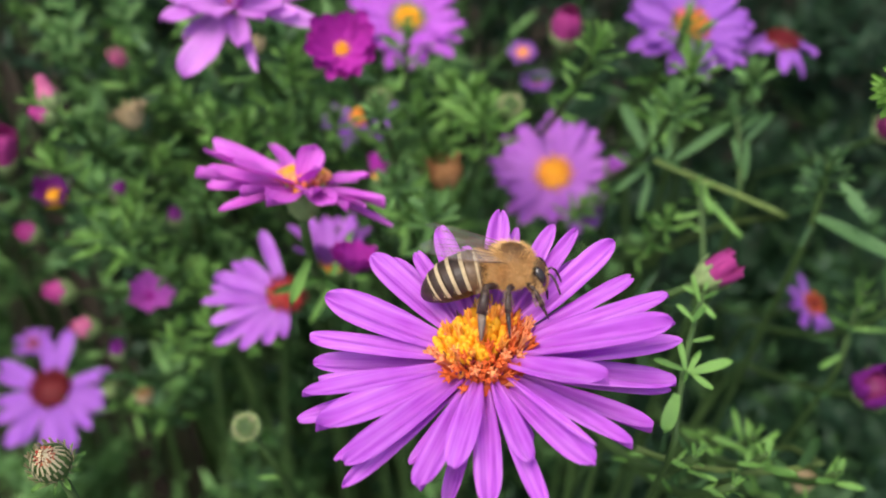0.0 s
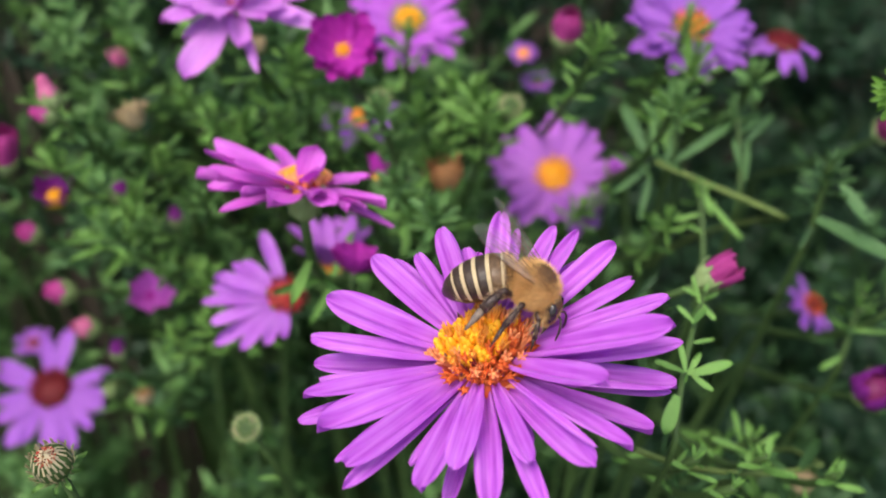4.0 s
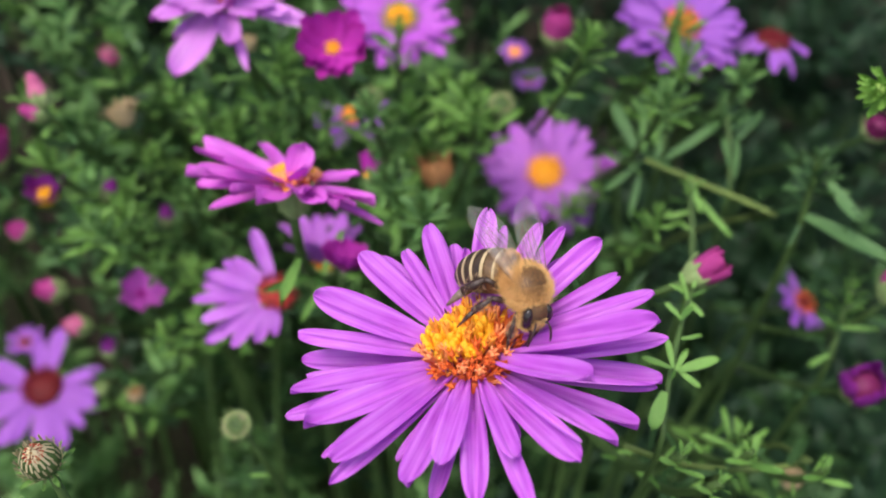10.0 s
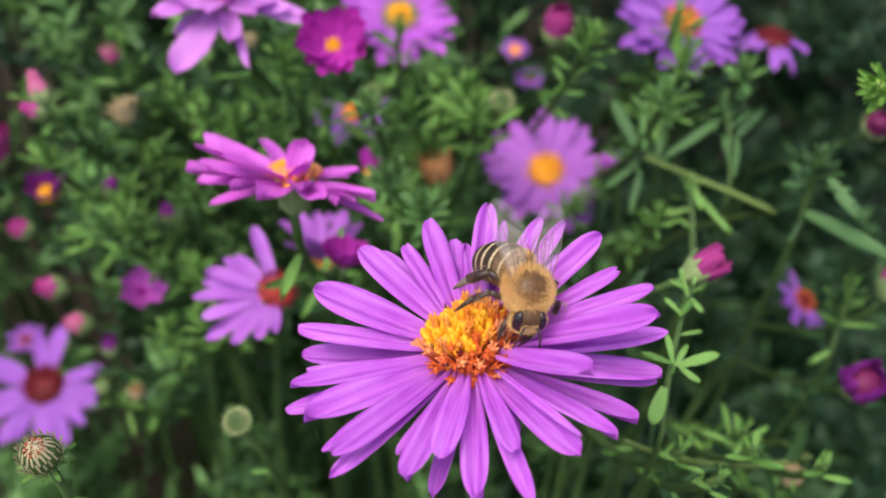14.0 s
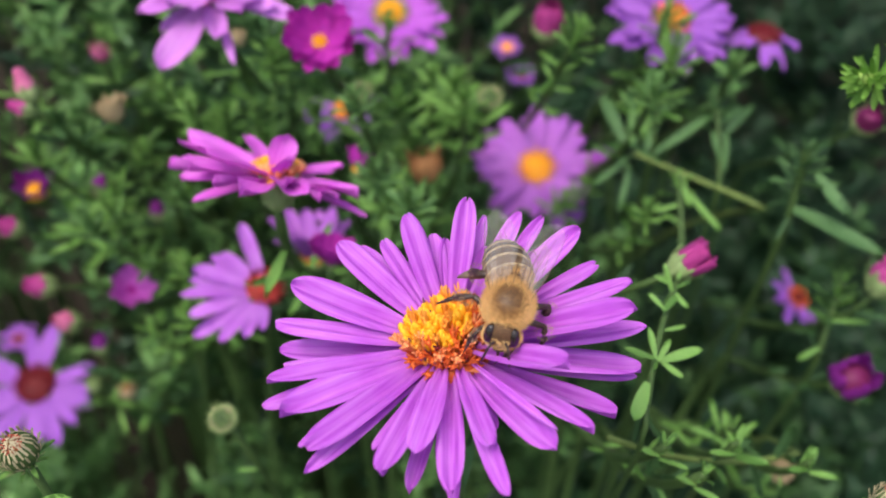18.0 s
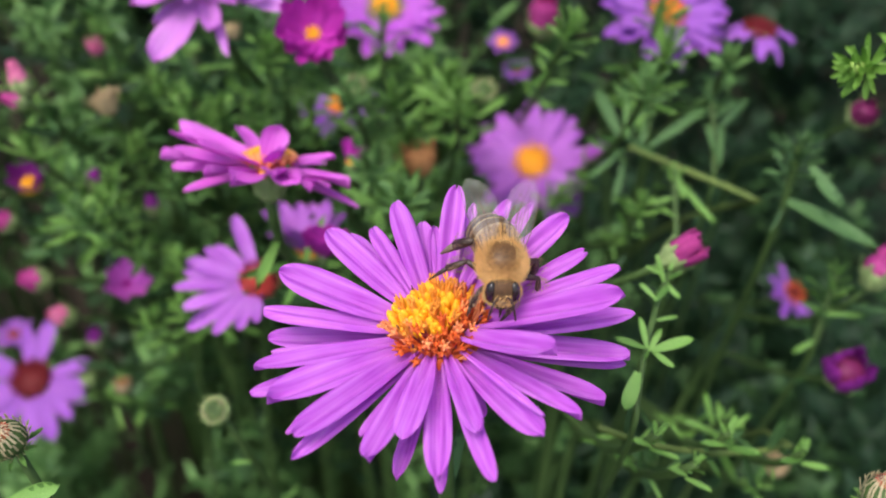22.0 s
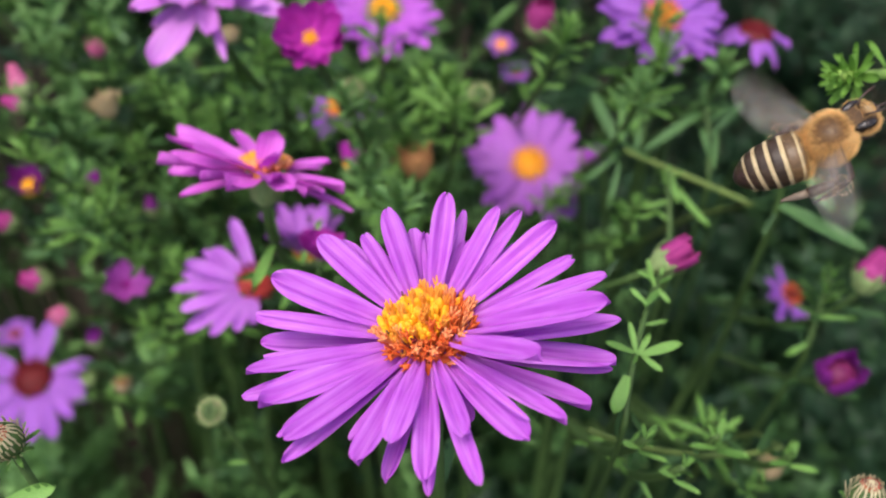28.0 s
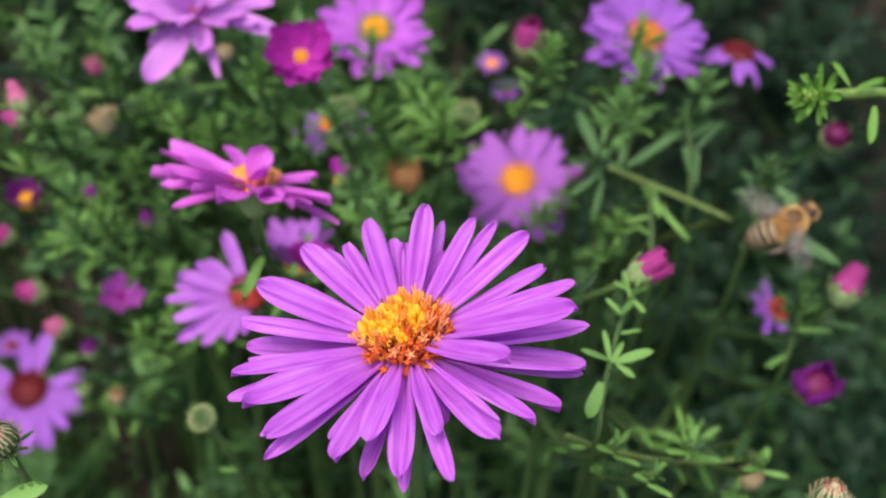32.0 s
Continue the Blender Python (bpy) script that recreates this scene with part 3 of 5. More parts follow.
def ray_aster(label, centre, axis, rays, material, disc_r, disc_h, disc_mats, floret, base, seed, stem_r=0.0008, leaf_mat=None, leaves=6, bend_down=-0.1, broad=1.0):
    """A flower whose rays are given one by one, in mm: to the side, up, towards the viewer, and their width."""
    rng = random.Random(seed)
    c = Vector(centre)
    n, e1, e2 = spin(axis)
    root = tagged(empty("aster_flower", base), label, "flower", "asters")
    _, pts = stem_to(root, base, c - n * 0.0045, n, stem_r, seed=seed)
    stem_leaves(root, pts, leaf_mat or M_LEAF, rng, leaves, 0.009, 0.6, 0.93)
    bract_cup(root, c - n * 0.0006, n, e1, e2, disc_r * 0.95, 0.0042, 14, M_BRACT, rng)
    for i, (side, up, near, width) in enumerate(rays):
        d = Vector((side, 0, 0)) + SCREEN_UP * up + TO_LENS * near
        L = d.length / 1000
        bm = bmesh.new()
        blade(bm, L, width * broad / 1000, 8, 4, neck=0.5, curl=bend_down * rng.uniform(0.3, 1.4), cup=rng.uniform(0.1, 0.3), thick=0.00024, wave=rng.uniform(0.01, 0.04),
              start=0.0012, ridge=0.06, tip=rng.uniform(0.1, 0.8), notch=rng.choice((0, 0.02, 0.03)), seed=seed + i, twist=rng.uniform(-0.5, 0.5))
        o = c + n * rng.uniform(-0.0004, 0.0004) + (TO_LENS * disc_r * 0.9 if up > 2 and near > 2 else Vector())
        part("petal", bm, material, root, at=frame_of(o, d + n * L * 1000 * -bend_down * 0.6, n if abs(d.normalized().dot(n)) < 0.8 else TO_LENS))
    if disc_mats:
        dome_disc(root, c, n, e1, e2, disc_r, disc_h, 60, disc_mats, rng, floret)
    return root


ray_aster("pink-violet aster seen from its side, rays spread and one upright", (-0.0202, 0.1085, 0.5341), facing(0.3, 1, 0.06),
          ((-14.8, 7.2, -6, 2.4), (-15.2, 5.4, -2, 2.4), (-15.2, 2.4, 2, 2.2), (-13.2, 0.8, 4, 1.8), (-10.9, -2.8, 6, 2.2), (-5.9, 7.0, -7, 2.3),
           (2.5, 5.8, 3, 2.7), (3.2, 2.6, 5, 2.3), (-3.1, -2.0, 10, 2.9), (2.5, -2.3, 10, 2.7), (7.3, -3.0, 9, 2.3), (12.1, -1.8, 6, 2.3),
           (9.6, 1.3, 0, 1.7), (13.2, -5.2, 2, 1.5), (-7.6, 4.6, -9, 2.3), (-9.0, 3.2, 4, 2.2), (7.0, 2.6, -10, 2.2), (-12.5, 5.0, -9, 2.2), (-13.8, 4.0, 1, 2.3), (-11.6, 1.6, 6, 2.2), (-7.5, -0.8, 9, 2.4), (9.8, -2.6, 8, 2.2), (5.0, -2.8, 10, 2.4), (-14.0, 6.2, -3, 2.3)),
          M_PETAL_ROSE, 0.0031, 0.0016, (M_DISC_Y, M_DISC_Y, M_FLORET_PINK), 0.0013, (-0.018, 0.2, 0.0), 12, 0.0008, M_LEAF_NEAR, 8, broad=1.45)
ray_aster("violet aster with a red heart and missing rays", (-0.0302, 0.1292, 0.4915), facing(0.85, 0.4, 0.4),
          ((-4.9, 12.6, 0, 3.0), (-7.9, 7.3, 1, 2.8), (-13.3, 3.8, 2, 3.0), (-15.5, -0.7, 3, 3.0), (-13.5, -4.6, 4, 2.9), (-12.6, -9.0, 4, 2.6),
           (-7.7, -9.6, 5, 2.6), (-2.9, -8.8, 6, 2.6), (-10.5, 6.2, 0, 2.6), (-14.2, 1.6, 1, 2.6), (-10.0, -7.5, 3, 2.6), (0.5, -7.5, 6, 2.4)),
          M_PETAL_PALE, 0.0036, 0.0016, RUST, 0.0008, (-0.032, 0.21, 0.0), 13, 0.0008)
aster("blue-violet aster with a dark red heart and few rays", (-0.1173, 0.1836, 0.3979), facing(0.9, 0.45, 0), 0.0195, 17,
      M_PETAL_BLUE, kind="flat", disc=0.3, disc_mats=(M_DISC_R,), lift=2, seed=14, gap=((20, 60), (120, 150)), layers=1)
ray_aster("pale pink-violet aster with broad drooping and curling rays", (-0.0385, 0.1595, 0.5365), facing(0.85, 0.5, 0.0),
          ((-8.0, -14.2, 4, 4.6), (-3.3, -11.5, 3, 2.2), (4.9, -12.9, 1, 1.4), (2.9, -7.5, 6, 3.2), (16.4, -3.6, 2, 3.6), (6.6, -3.2, 6, 3.2),
           (-12.4, -2.2, 4, 3.4), (-9.7, -5.0, 1, 3.0), (-14.0, 3.5, 0, 3.2), (-10.0, 8.0, -3, 3.2), (-4.0, 11.0, -5, 3.2), (4.0, 11.0, -5, 3.2),
           (10.0, 7.5, -3, 3.2), (14.5, 2.5, -1, 3.2), (-3.5, 2.5, 8, 3.2), (3.0, 3.5, 8, 3.0), (-6.0, -3.0, 7, 3.6), (-1.0, -4.0, 9, 2.6), (-10.5, -3.6, 6, 3.6), (10.0, -1.0, 5, 3.2),
           (-6.5, 5.5, 5, 3.2), (7.0, 4.5, 5, 3.2), (-12.0, 1.0, 5, 3.4), (12.5, -2.6, 4, 2.6)),
          M_PETAL_BLUSH, 0.0022, 0.0012, (M_DISC_RO, M_PETAL_ROSE), 0.0007, (-0.04, 0.25, 0.0), 15, 0.0008, bend_down=-0.16, broad=1.2)
aster("small magenta aster, half open with a yellow heart", (-0.0183, 0.1519, 0.5316), facing(1, 0.15, 0.05), 0.0076, 26,
      M_PETAL_MAG, kind="cup", disc=0.2, disc_mats=YELLOW, lift=12, seed=16)
aster("violet aster with a yellow-green heart", (-0.0087, 0.2138, 0.5040), facing(0.95, 0.35, 0.1), 0.0150, 32,
      M_PETAL, disc=0.3, disc_mats=(M_DISC_Y, M_BRACT), lift=5, seed=17)
aster("blue-violet aster with an orange heart behind a leafy shoot", (0.0550, 0.1905, 0.5148), facing(0.9, 0.4, 0.1), 0.0152, 36,
      M_PETAL_BLUE, disc=0.28, disc_mats=(M_DISC_O, M_DISC_RO), lift=4, seed=18)
aster("fading aster with a dark red heart and drooping rays", (0.0829, 0.2062, 0.5023), facing(0.6, 0.8, 0.1), 0.0100, 14,
      M_PETAL_BLUE, kind="droop", disc=0.42, disc_mats=(M_DISC_R,), lift=-8, seed=19, gap=((60, 130),))
aster("small blue-violet aster with an orange heart, deep in the bush", (0.1146, 0.2083, 0.4090), facing(0.8, 0.4, 0.4), 0.0120, 18,
      M_PETAL_BLUE, disc=0.3, disc_mats=(M_DISC_R, M_DISC_RO), seed=20, gap=((0, 100), (300, 360)))
aster("small purple aster with a yellow heart", (-0.0850, 0.1621, 0.4892), facing(0.8, 0.5, 0.1), 0.0060, 14,
      M_PETAL_DARK, kind="cup", disc=0.45, disc_mats=YELLOW, lift=25, seed=21)
aster("small purple aster half hidden by leaves", (-0.0695, 0.1597, 0.4611), facing(0.8, 0.4, 0.3), 0.0066, 13,
      M_PETAL_ROSE, kind="cup", disc=0.2, disc_mats=(M_PETAL_MAG,), lift=15, seed=22)
aster("small violet aster behind a green bud", (-0.0207, 0.2003, 0.4839), facing(0.7, 0.6, 0), 0.0110, 14,
      M_PETAL_BLUE, disc=0.25, disc_mats=(M_DISC_O,), lift=-5, seed=23, gap=((40, 140),))
aster("small violet aster with an orange heart, deep in the bush", (0.0235, 0.2466, 0.4755), facing(0.8, 0.5, 0), 0.0050, 12,
      M_PETAL_BLUE, disc=0.4, disc_mats=(M_DISC_O,), seed=24)
aster("violet aster behind the stem of another flower", (-0.0230, 0.1460, 0.4833), facing(0.35, 0.9, 0.0), 0.0135, 16,
      M_PETAL_PALE, disc=0.16, disc_mats=(M_DISC_O,), lift=48, seed=25, spread=12)
aster("small violet aster seen from its side", (-0.0135, 0.1559, 0.4995), facing(0.1, 1, 0.2), 0.0052, 12,
      M_PETAL_MAG, kind="cup", disc=0.25, disc_mats=YELLOW, lift=40, seed=26)
aster("small violet aster in deep shade", (-0.1292, 0.2028, 0.3969), facing(0.7, 0.6, 0), 0.0070, 14,
      M_PETAL_BLUE, disc=0.25, disc_mats=RED, seed=27)
aster("small violet aster in deep shade", (0.0286, 0.2497, 0.4639), facing(0.7, 0.6, 0), 0.0060, 14,
      M_PETAL_BLUE, disc=0.25, disc_mats=RED, seed=28)

# ---- buds ----
UP = facing(0.45, 0.9, 0)
bud("dark purple half-open aster bud", (0.0806, 0.1147, 0.4813), facing(0.95, 0.35, -0.1), 0.0044, M_PETAL_DARK, 1.0, 0.75, seed=31, tip_mat=M_PETAL_WINE)
bud("magenta aster bud opening over its green cup", (0.0389, 0.0992, 0.5259), facing(0.3, 0.5, 0.75), 0.0026, M_BUD_MAG, 1.25, 0.45, seed=32, base=(0.05, 0.2, 0.0))
bud("magenta-pink aster bud among leaves", (0.0868, 0.1273, 0.4959), facing(0.4, 0.8, 0.3), 0.0036, M_BUD_MAG, 1.2, 0.1, seed=33)
bud("dark magenta aster bud", (0.0960, 0.1695, 0.5025), facing(0.95, 0.25, 0), 0.0038, M_PETAL_WINE, 0.8, 0.15, seed=34)
bud("round magenta aster bud", (-0.0876, 0.1547, 0.4675), facing(0.7, 0.1, -0.7), 0.0034, M_BUD_MAG, 1.0, 0.05, seed=35)
bud("round pink aster bud", (-0.0827, 0.1513, 0.4593), facing(0.7, 0.2, -0.6), 0.0032, M_BUD_PINK, 1.0, 0.05, seed=36)
bud("round dark pink aster bud", (-0.0982, 0.1698, 0.4723), facing(0.7, 0.3, -0.5), 0.0032, M_BUD_MAG, 0.9, 0.1, seed=37)
bud("pink aster bud opening at its tip", (-0.0761, 0.1557, 0.5195), facing(0.3, 0.9, -0.3), 0.0025, M_BUD_PINK, 1.4, 0.05, seed=38)
bud("magenta aster bud below a pink one", (-0.0796, 0.1590, 0.5127), facing(0.4, 0.2, -0.8), 0.0022, M_BUD_MAG, 1.2, 0.1, seed=39)
bud("magenta half-open aster bud", (-0.0930, 0.1618, 0.5009), facing(0.6, 0.6, 0.3), 0.0042, M_BUD_MAG, 1.2, 0.3, seed=40)
bud("magenta aster bud, nearly open", (0.0305, 0.2107, 0.5029), facing(0.7, 0.5, 0), 0.0048, M_BUD_MAG, 1.0, 0.3, seed=41)
aster("magenta aster half open behind the larger flowers", (-0.0161, 0.1237, 0.5033), facing(0.45, 0.9, 0.2), 0.0058, 26,
      M_PETAL_MAG, kind="cup", disc=0.15, disc_mats=(M_PETAL_MAG,), lift=28, seed=42, spread=14)
bud("small violet aster bud beside an open flower", (0.0437, 0.1920, 0.4752), facing(0.9, 0.3, 0.2), 0.0033, M_PETAL, 1.0, 0.3, seed=46)
bud("small violet aster bud under an open flower", (0.0386, 0.1905, 0.4587), facing(0.8, 0.2, 0.2), 0.0033, M_PETAL_BLUE, 1.1, 0.3, seed=47)
bud("small purple aster bud", (-0.0785, 0.1802, 0.4764), UP, 0.0028, M_PETAL_DARK, 1.1, 0.25, seed=43)
bud("small purple aster bud", (-0.0634, 0.1722, 0.4750), UP, 0.0022, M_PETAL_DARK, 1.1, 0.2, seed=44)
bud("small purple aster bud", (-0.0788, 0.1545, 0.4479), UP, 0.0024, M_PETAL_DARK, 1.1, 0.2, seed=45)


def green_bud(label, centre, axis, r, material=None, core=None, seed=1, bracts=24, leaves=5, tuft=None, leaf=0.010, base=None):
    """A spent or unopened head: a round of bracts about a pale heart."""
    rng = random.Random(seed)
    c = Vector(centre)
    n, e1, e2 = spin(axis)
    base = base or (c.x + rng.uniform(-0.015, 0.015), c.y + rng.uniform(0.07, 0.11), 0.0)
    root = tagged(empty("aster_bud", base), label, "flower bud", "aster buds")
    _, pts = stem_to(root, base, c - n * r * 0.9, n, 0.0007, seed=seed)
    stem_leaves(root, pts, M_LEAF_NEAR, rng, leaves, leaf, 0.75)
    bract_cup(root, c + n * r * 0.15, n, e1, e2, r * 0.92, r * 1.15, bracts, material or M_BRACT, rng, 0.1)
    dome_disc(root, c + n * r * 0.1, n, e1, e2, r * 0.7, r * 0.4, 40, core or (M_STRAW, M_BRACT), rng, r * 0.14)
    if tuft:
        for i in range(30):
            a = i * math.tau / 30 + rng.uniform(-0.1, 0.1)
            rad = e1 * math.cos(a) + e2 * math.sin(a)
            L = r * rng.uniform(0.7, 1.0)
            o = c + rad * r * rng.uniform(0.75, 0.95) + n * r * rng.uniform(-0.3, 0.2)
            part("petal", petal_data("flat", rng.randrange(3), tuft), None, root,
                 at=frame_of(o, n + rad * rng.uniform(-0.4, 0.9), -rad) @ Matrix.Diagonal((L, L * 1.1, L, 1)))
    return root


def spent_head(label, centre, axis, r, base, seed, leaf=None):
    """A faded head: rows of narrow straw-tipped bracts closing over a red-brown heart."""
    rng = random.Random(seed)
    c = Vector(centre)
    n, e1, e2 = spin(axis)
    root = tagged(empty("spent_aster_head", base), label, "flower head", "aster buds")
    _, pts = stem_to(root, base, c - n * r * 0.9, n, 0.0006, seed=seed)
    stem_leaves(root, pts, M_LEAF_NEAR, rng, 5, 0.0045, 0.93)
    if leaf:
        p, q = Vector(leaf[0]), Vector(leaf[1])
        put_leaf(root, p, q - p, (q - p).length, M_LEAF_NEAR, rng, up=TO_LENS, wide=1.5)
    m = Matrix((e1, e2, n)).transposed().to_4x4()
    m.translation = c
    part("bud_core", ball(bmesh.new(), m @ Matrix.Diagonal((r * 0.86, r * 0.86, r * 0.8, 1)), 16, 10), M_STEM, root)
    bm = bmesh.new()
    blade(bm, 1.0, 0.2, 6, 2, curl=-0.1, cup=0.2, neck=0.9, tip=0.0, thick=0.05)
    tip, green = mesh_of(bm, "bract"), None
    green = tip.copy()
    tip.materials.append(M_CREAM)
    green.materials.append(M_BRACT)
    for row, count in enumerate((20, 20, 20, 18, 13)):
        lat = radians(-38 + 23 * row)
        for i in range(count):
            a = (i + 0.5 * (row % 2)) * math.tau / count + rng.uniform(-0.08, 0.08)
            rad = e1 * math.cos(a) + e2 * math.sin(a)
            out = rad * math.cos(lat) + n * math.sin(lat)
            along = n * math.cos(lat) - rad * math.sin(lat)
            L = r * rng.uniform(0.5, 0.7)
            at = frame_of(c + out * r * 0.88, along + out * rng.uniform(0.0, 0.2), out)
            part("bract", green if row < 1 else tip, None, root, at=at @ Matrix.Diagonal((L, L * 0.85, L * 0.7, 1)))
    for i in range(9):
        a = i * math.tau / 9 + rng.uniform(-0.2, 0.2)
        rad = e1 * math.cos(a) + e2 * math.sin(a)
        put_leaf(root, c - n * r * 0.85 + rad * r * 0.3, rad + n * rng.uniform(-0.1, 0.5), r * rng.uniform(0.8, 1.2), M_LEAF_NEAR, rng, up=n, wide=0.8)
    dome_disc(root, c + n * r * 0.62, n, e1, e2, r * 0.42, r * 0.3, 50, (M_DRY, M_DISC_R, M_DISC_CORAL), rng, r * 0.08)


spent_head("spent aster head with straw-coloured tips and a red-brown heart", (-0.0419, 0.0602, 0.5350), facing(0.85, 0.55, 0), 0.0025, (-0.16, 0.09, 0.0), 51, ((-0.0418, 0.0556, 0.5300), (-0.0359, 0.0563, 0.5323)))
spent_head("spent aster head with straw-coloured tips", (0.0562, 0.0613, 0.5223), facing(0.5, 0.9, 0), 0.0026, (0.2, 0.09, 0.0), 62)
green_bud("green unopened aster bud", (-0.0313, 0.0936, 0.4974), facing(0.95, 0.3, -0.1), 0.0027, None, (M_STEM, M_BRACT, M_CREAM), 52, leaf=0.006, base=(-0.026, 0.12, 0.0))
green_bud("green unopened aster bud", (0.0135, 0.1613, 0.5136), facing(0.95, 0.3, 0.1), 0.0029, None, (M_STEM, M_BRACT, M_CREAM), 53)
green_bud("green unopened aster bud", (-0.0137, 0.1738, 0.5067), facing(0.8, 0.6, 0), 0.0029, None, (M_STEM, M_BRACT, M_CREAM), 54)
green_bud("dried brown aster head", (0.0004, 0.1584, 0.4986), facing(0.6, 0.8, 0), 0.0036, M_DRY, (M_DRY,), 55, tuft=M_DRY)
green_bud("dried straw-coloured aster head", (-0.0673, 0.1716, 0.5042), facing(0.5, 0.8, -0.2), 0.0030, M_STRAW, (M_STRAW,), 56, tuft=M_STRAW)
green_bud("small pale dried bud", (-0.0787, 0.1600, 0.4241), UP, 0.0024, M_STRAW, (M_DRY,), 57)
green_bud("small green unopened aster bud", (-0.0876, 0.1610, 0.4252), UP, 0.0022, None, (M_BRACT,), 58)
green_bud("small faded pink bud", (-0.0854, 0.2197, 0.4904), UP, 0.0028, M_BUD_PINK, (M_BUD_PINK,), 59)
green_bud("small pale dried bud", (-0.0417, 0.1862, 0.5130), UP, 0.0024, M_STRAW, (M_STRAW,), 60)
green_bud("small pale dried bud", (0.0757, 0.1161, 0.4500), UP, 0.0026, M_STRAW, (M_STRAW,), 61)


# ---- leafy shoots that stand out from the bush ----


def leafy_shoot(label, tip, lean, size, material, seed, whorl=14, along=10, base=None, wide=0.75):
    """A shoot with a star of leaves at its tip and single leaves down its stem."""
    rng = random.Random(seed)
    c, n = Vector(tip), Vector(lean).normalized()
    base = base or (c.x + rng.uniform(-0.02, 0.02), c.y + rng.uniform(0.06, 0.1), 0.0)
    root = tagged(empty("leafy_shoot", base), label, "shoot", "leafy shoots")
    _, pts = stem_to(root, base, c, n, 0.0007, seed=seed)
    stem_leaves(root, pts, material, rng, along, size * 1.1, 0.72, 0.97)
    n, e1, e2 = spin(n)
    whorl = int(whorl * 1.35)
    for i in range(whorl):
        u = i / whorl
        a = i * 2.4
        rad = e1 * math.cos(a) + e2 * math.sin(a)
        put_leaf(root, c - n * size * 0.9 * u, n * (1.3 - 1.1 * u) + rad * (0.35 + 0.9 * u),
                 size * (0.55 + 0.6 * u) * rng.uniform(0.85, 1.15), material, rng, up=n, wide=wide)
    return root


leafy_shoot("leafy shoot in front of a violet aster", (0.0515, 0.1700, 0.5200), facing(0.4, 0.9, 0), 0.0075, M_LEAF_NEAR, 73, 14, 16)
leafy_shoot("leafy shoot low in the bush", (0.0542, 0.1005, 0.4857), facing(0.7, 0.7, 0), 0.0062, M_LEAF_NEAR, 75, 8, 7)
leafy_shoot("leafy shoot low in the bush", (0.0405, 0.0929, 0.4840), facing(0.7, 0.7, -0.3), 0.0060, M_LEAF, 76, 7, 6)
leafy_shoot("leafy shoot beside a dried head", (-0.0072, 0.1481, 0.5005), facing(0.7, 0.7, 0), 0.0075, M_LEAF_NEAR, 77, 14, 12)
leafy_shoot("bright leafy shoot among small buds", (-0.0719, 0.1523, 0.4902), facing(0.7, 0.7, 0.1), 0.0080, M_LEAF_NEAR, 78, 16, 14)
leafy_shoot("bright leafy shoot beside a green bud", (0.0067, 0.1710, 0.5110), facing(0.7, 0.7, 0.1), 0.0078, M_LEAF_NEAR, 79, 16, 12)
leafy_shoot("leafy shoot in front of a violet aster", (-0.0080, 0.190, 0.5150), facing(0.3, 0.9, 0.1), 0.0060, M_LEAF_NEAR, 83, 12, 12)
leafy_shoot("leafy shoot under a violet aster", (0.0337, 0.1789, 0.4727), facing(0.6, 0.6, 0.3), 0.0062, M_LEAF_NEAR, 84, 16, 10)
leafy_shoot("leafy shoot beside a violet aster", (0.0386, 0.1814, 0.4755), facing(0.6, 0.7, 0.1), 0.0050, M_LEAF_NEAR, 85, 14, 8)
leafy_shoot("leafy shoot across a violet aster", (0.0518, 0.1810, 0.5229), facing(0.3, 0.9, 0.1), 0.0062, M_LEAF_NEAR, 86, 14, 14)
leafy_shoot("small leafy shoot under an olive branch", (0.0439, 0.1414, 0.5012), facing(0.6, 0.7, 0), 0.0050, M_LEAF_NEAR, 88, 12, 10)
leafy_shoot("leafy shoot beside a green bud", (0.0083, 0.1599, 0.5143), facing(0.6, 0.7, 0), 0.0058, M_LEAF_NEAR, 89, 16, 12)


TUFTS = ((-0.0639, 0.1370, 0.5029), (-0.0620, 0.1512, 0.4889), (-0.0625, 0.1459, 0.4979), (-0.0648, 0.1570, 0.4953),
         (-0.0499, 0.1681, 0.5077), (-0.0581, 0.1795, 0.5054), (-0.0438, 0.1753, 0.5008), (-0.0350, 0.1677, 0.5073), (-0.0332, 0.1633, 0.5024),
         (-0.0225, 0.1676, 0.5073), (-0.0119, 0.1395, 0.5285), (-0.0094, 0.1580, 0.5117), (-0.0048, 0.1604, 0.5145), (-0.0017, 0.1623, 0.5016))
MORE_TUFTS = ((-0.0020, 0.1236, 0.5185), (-0.0093, 0.1428, 0.5098), (0.0063, 0.1835, 0.5028), (0.0015, 0.1811, 0.5075), (-0.0738, 0.1578, 0.5110),
              (-0.0713, 0.1643, 0.5032), (-0.0826, 0.1622, 0.5008), (-0.0499, 0.1454, 0.4826), (-0.0588, 0.1470, 0.4843),
              (-0.0565, 0.1375, 0.4737), (-0.0467, 0.1316, 0.4823), (-0.0337, 0.1844, 0.5110))
FAR_TUFTS = ((-0.0625, 0.1702, 0.4950), (-0.0523, 0.1570, 0.4953), (-0.0303, 0.1880, 0.5000), (-0.0900, 0.1797, 0.5053),
             (-0.0783, 0.2051, 0.5036), (-0.0904, 0.1962, 0.5086), (0.0422, 0.1446, 0.5271), (0.0296, 0.1586, 0.5306), (0.0655, 0.1735, 0.5146))
_t = random.Random(31)
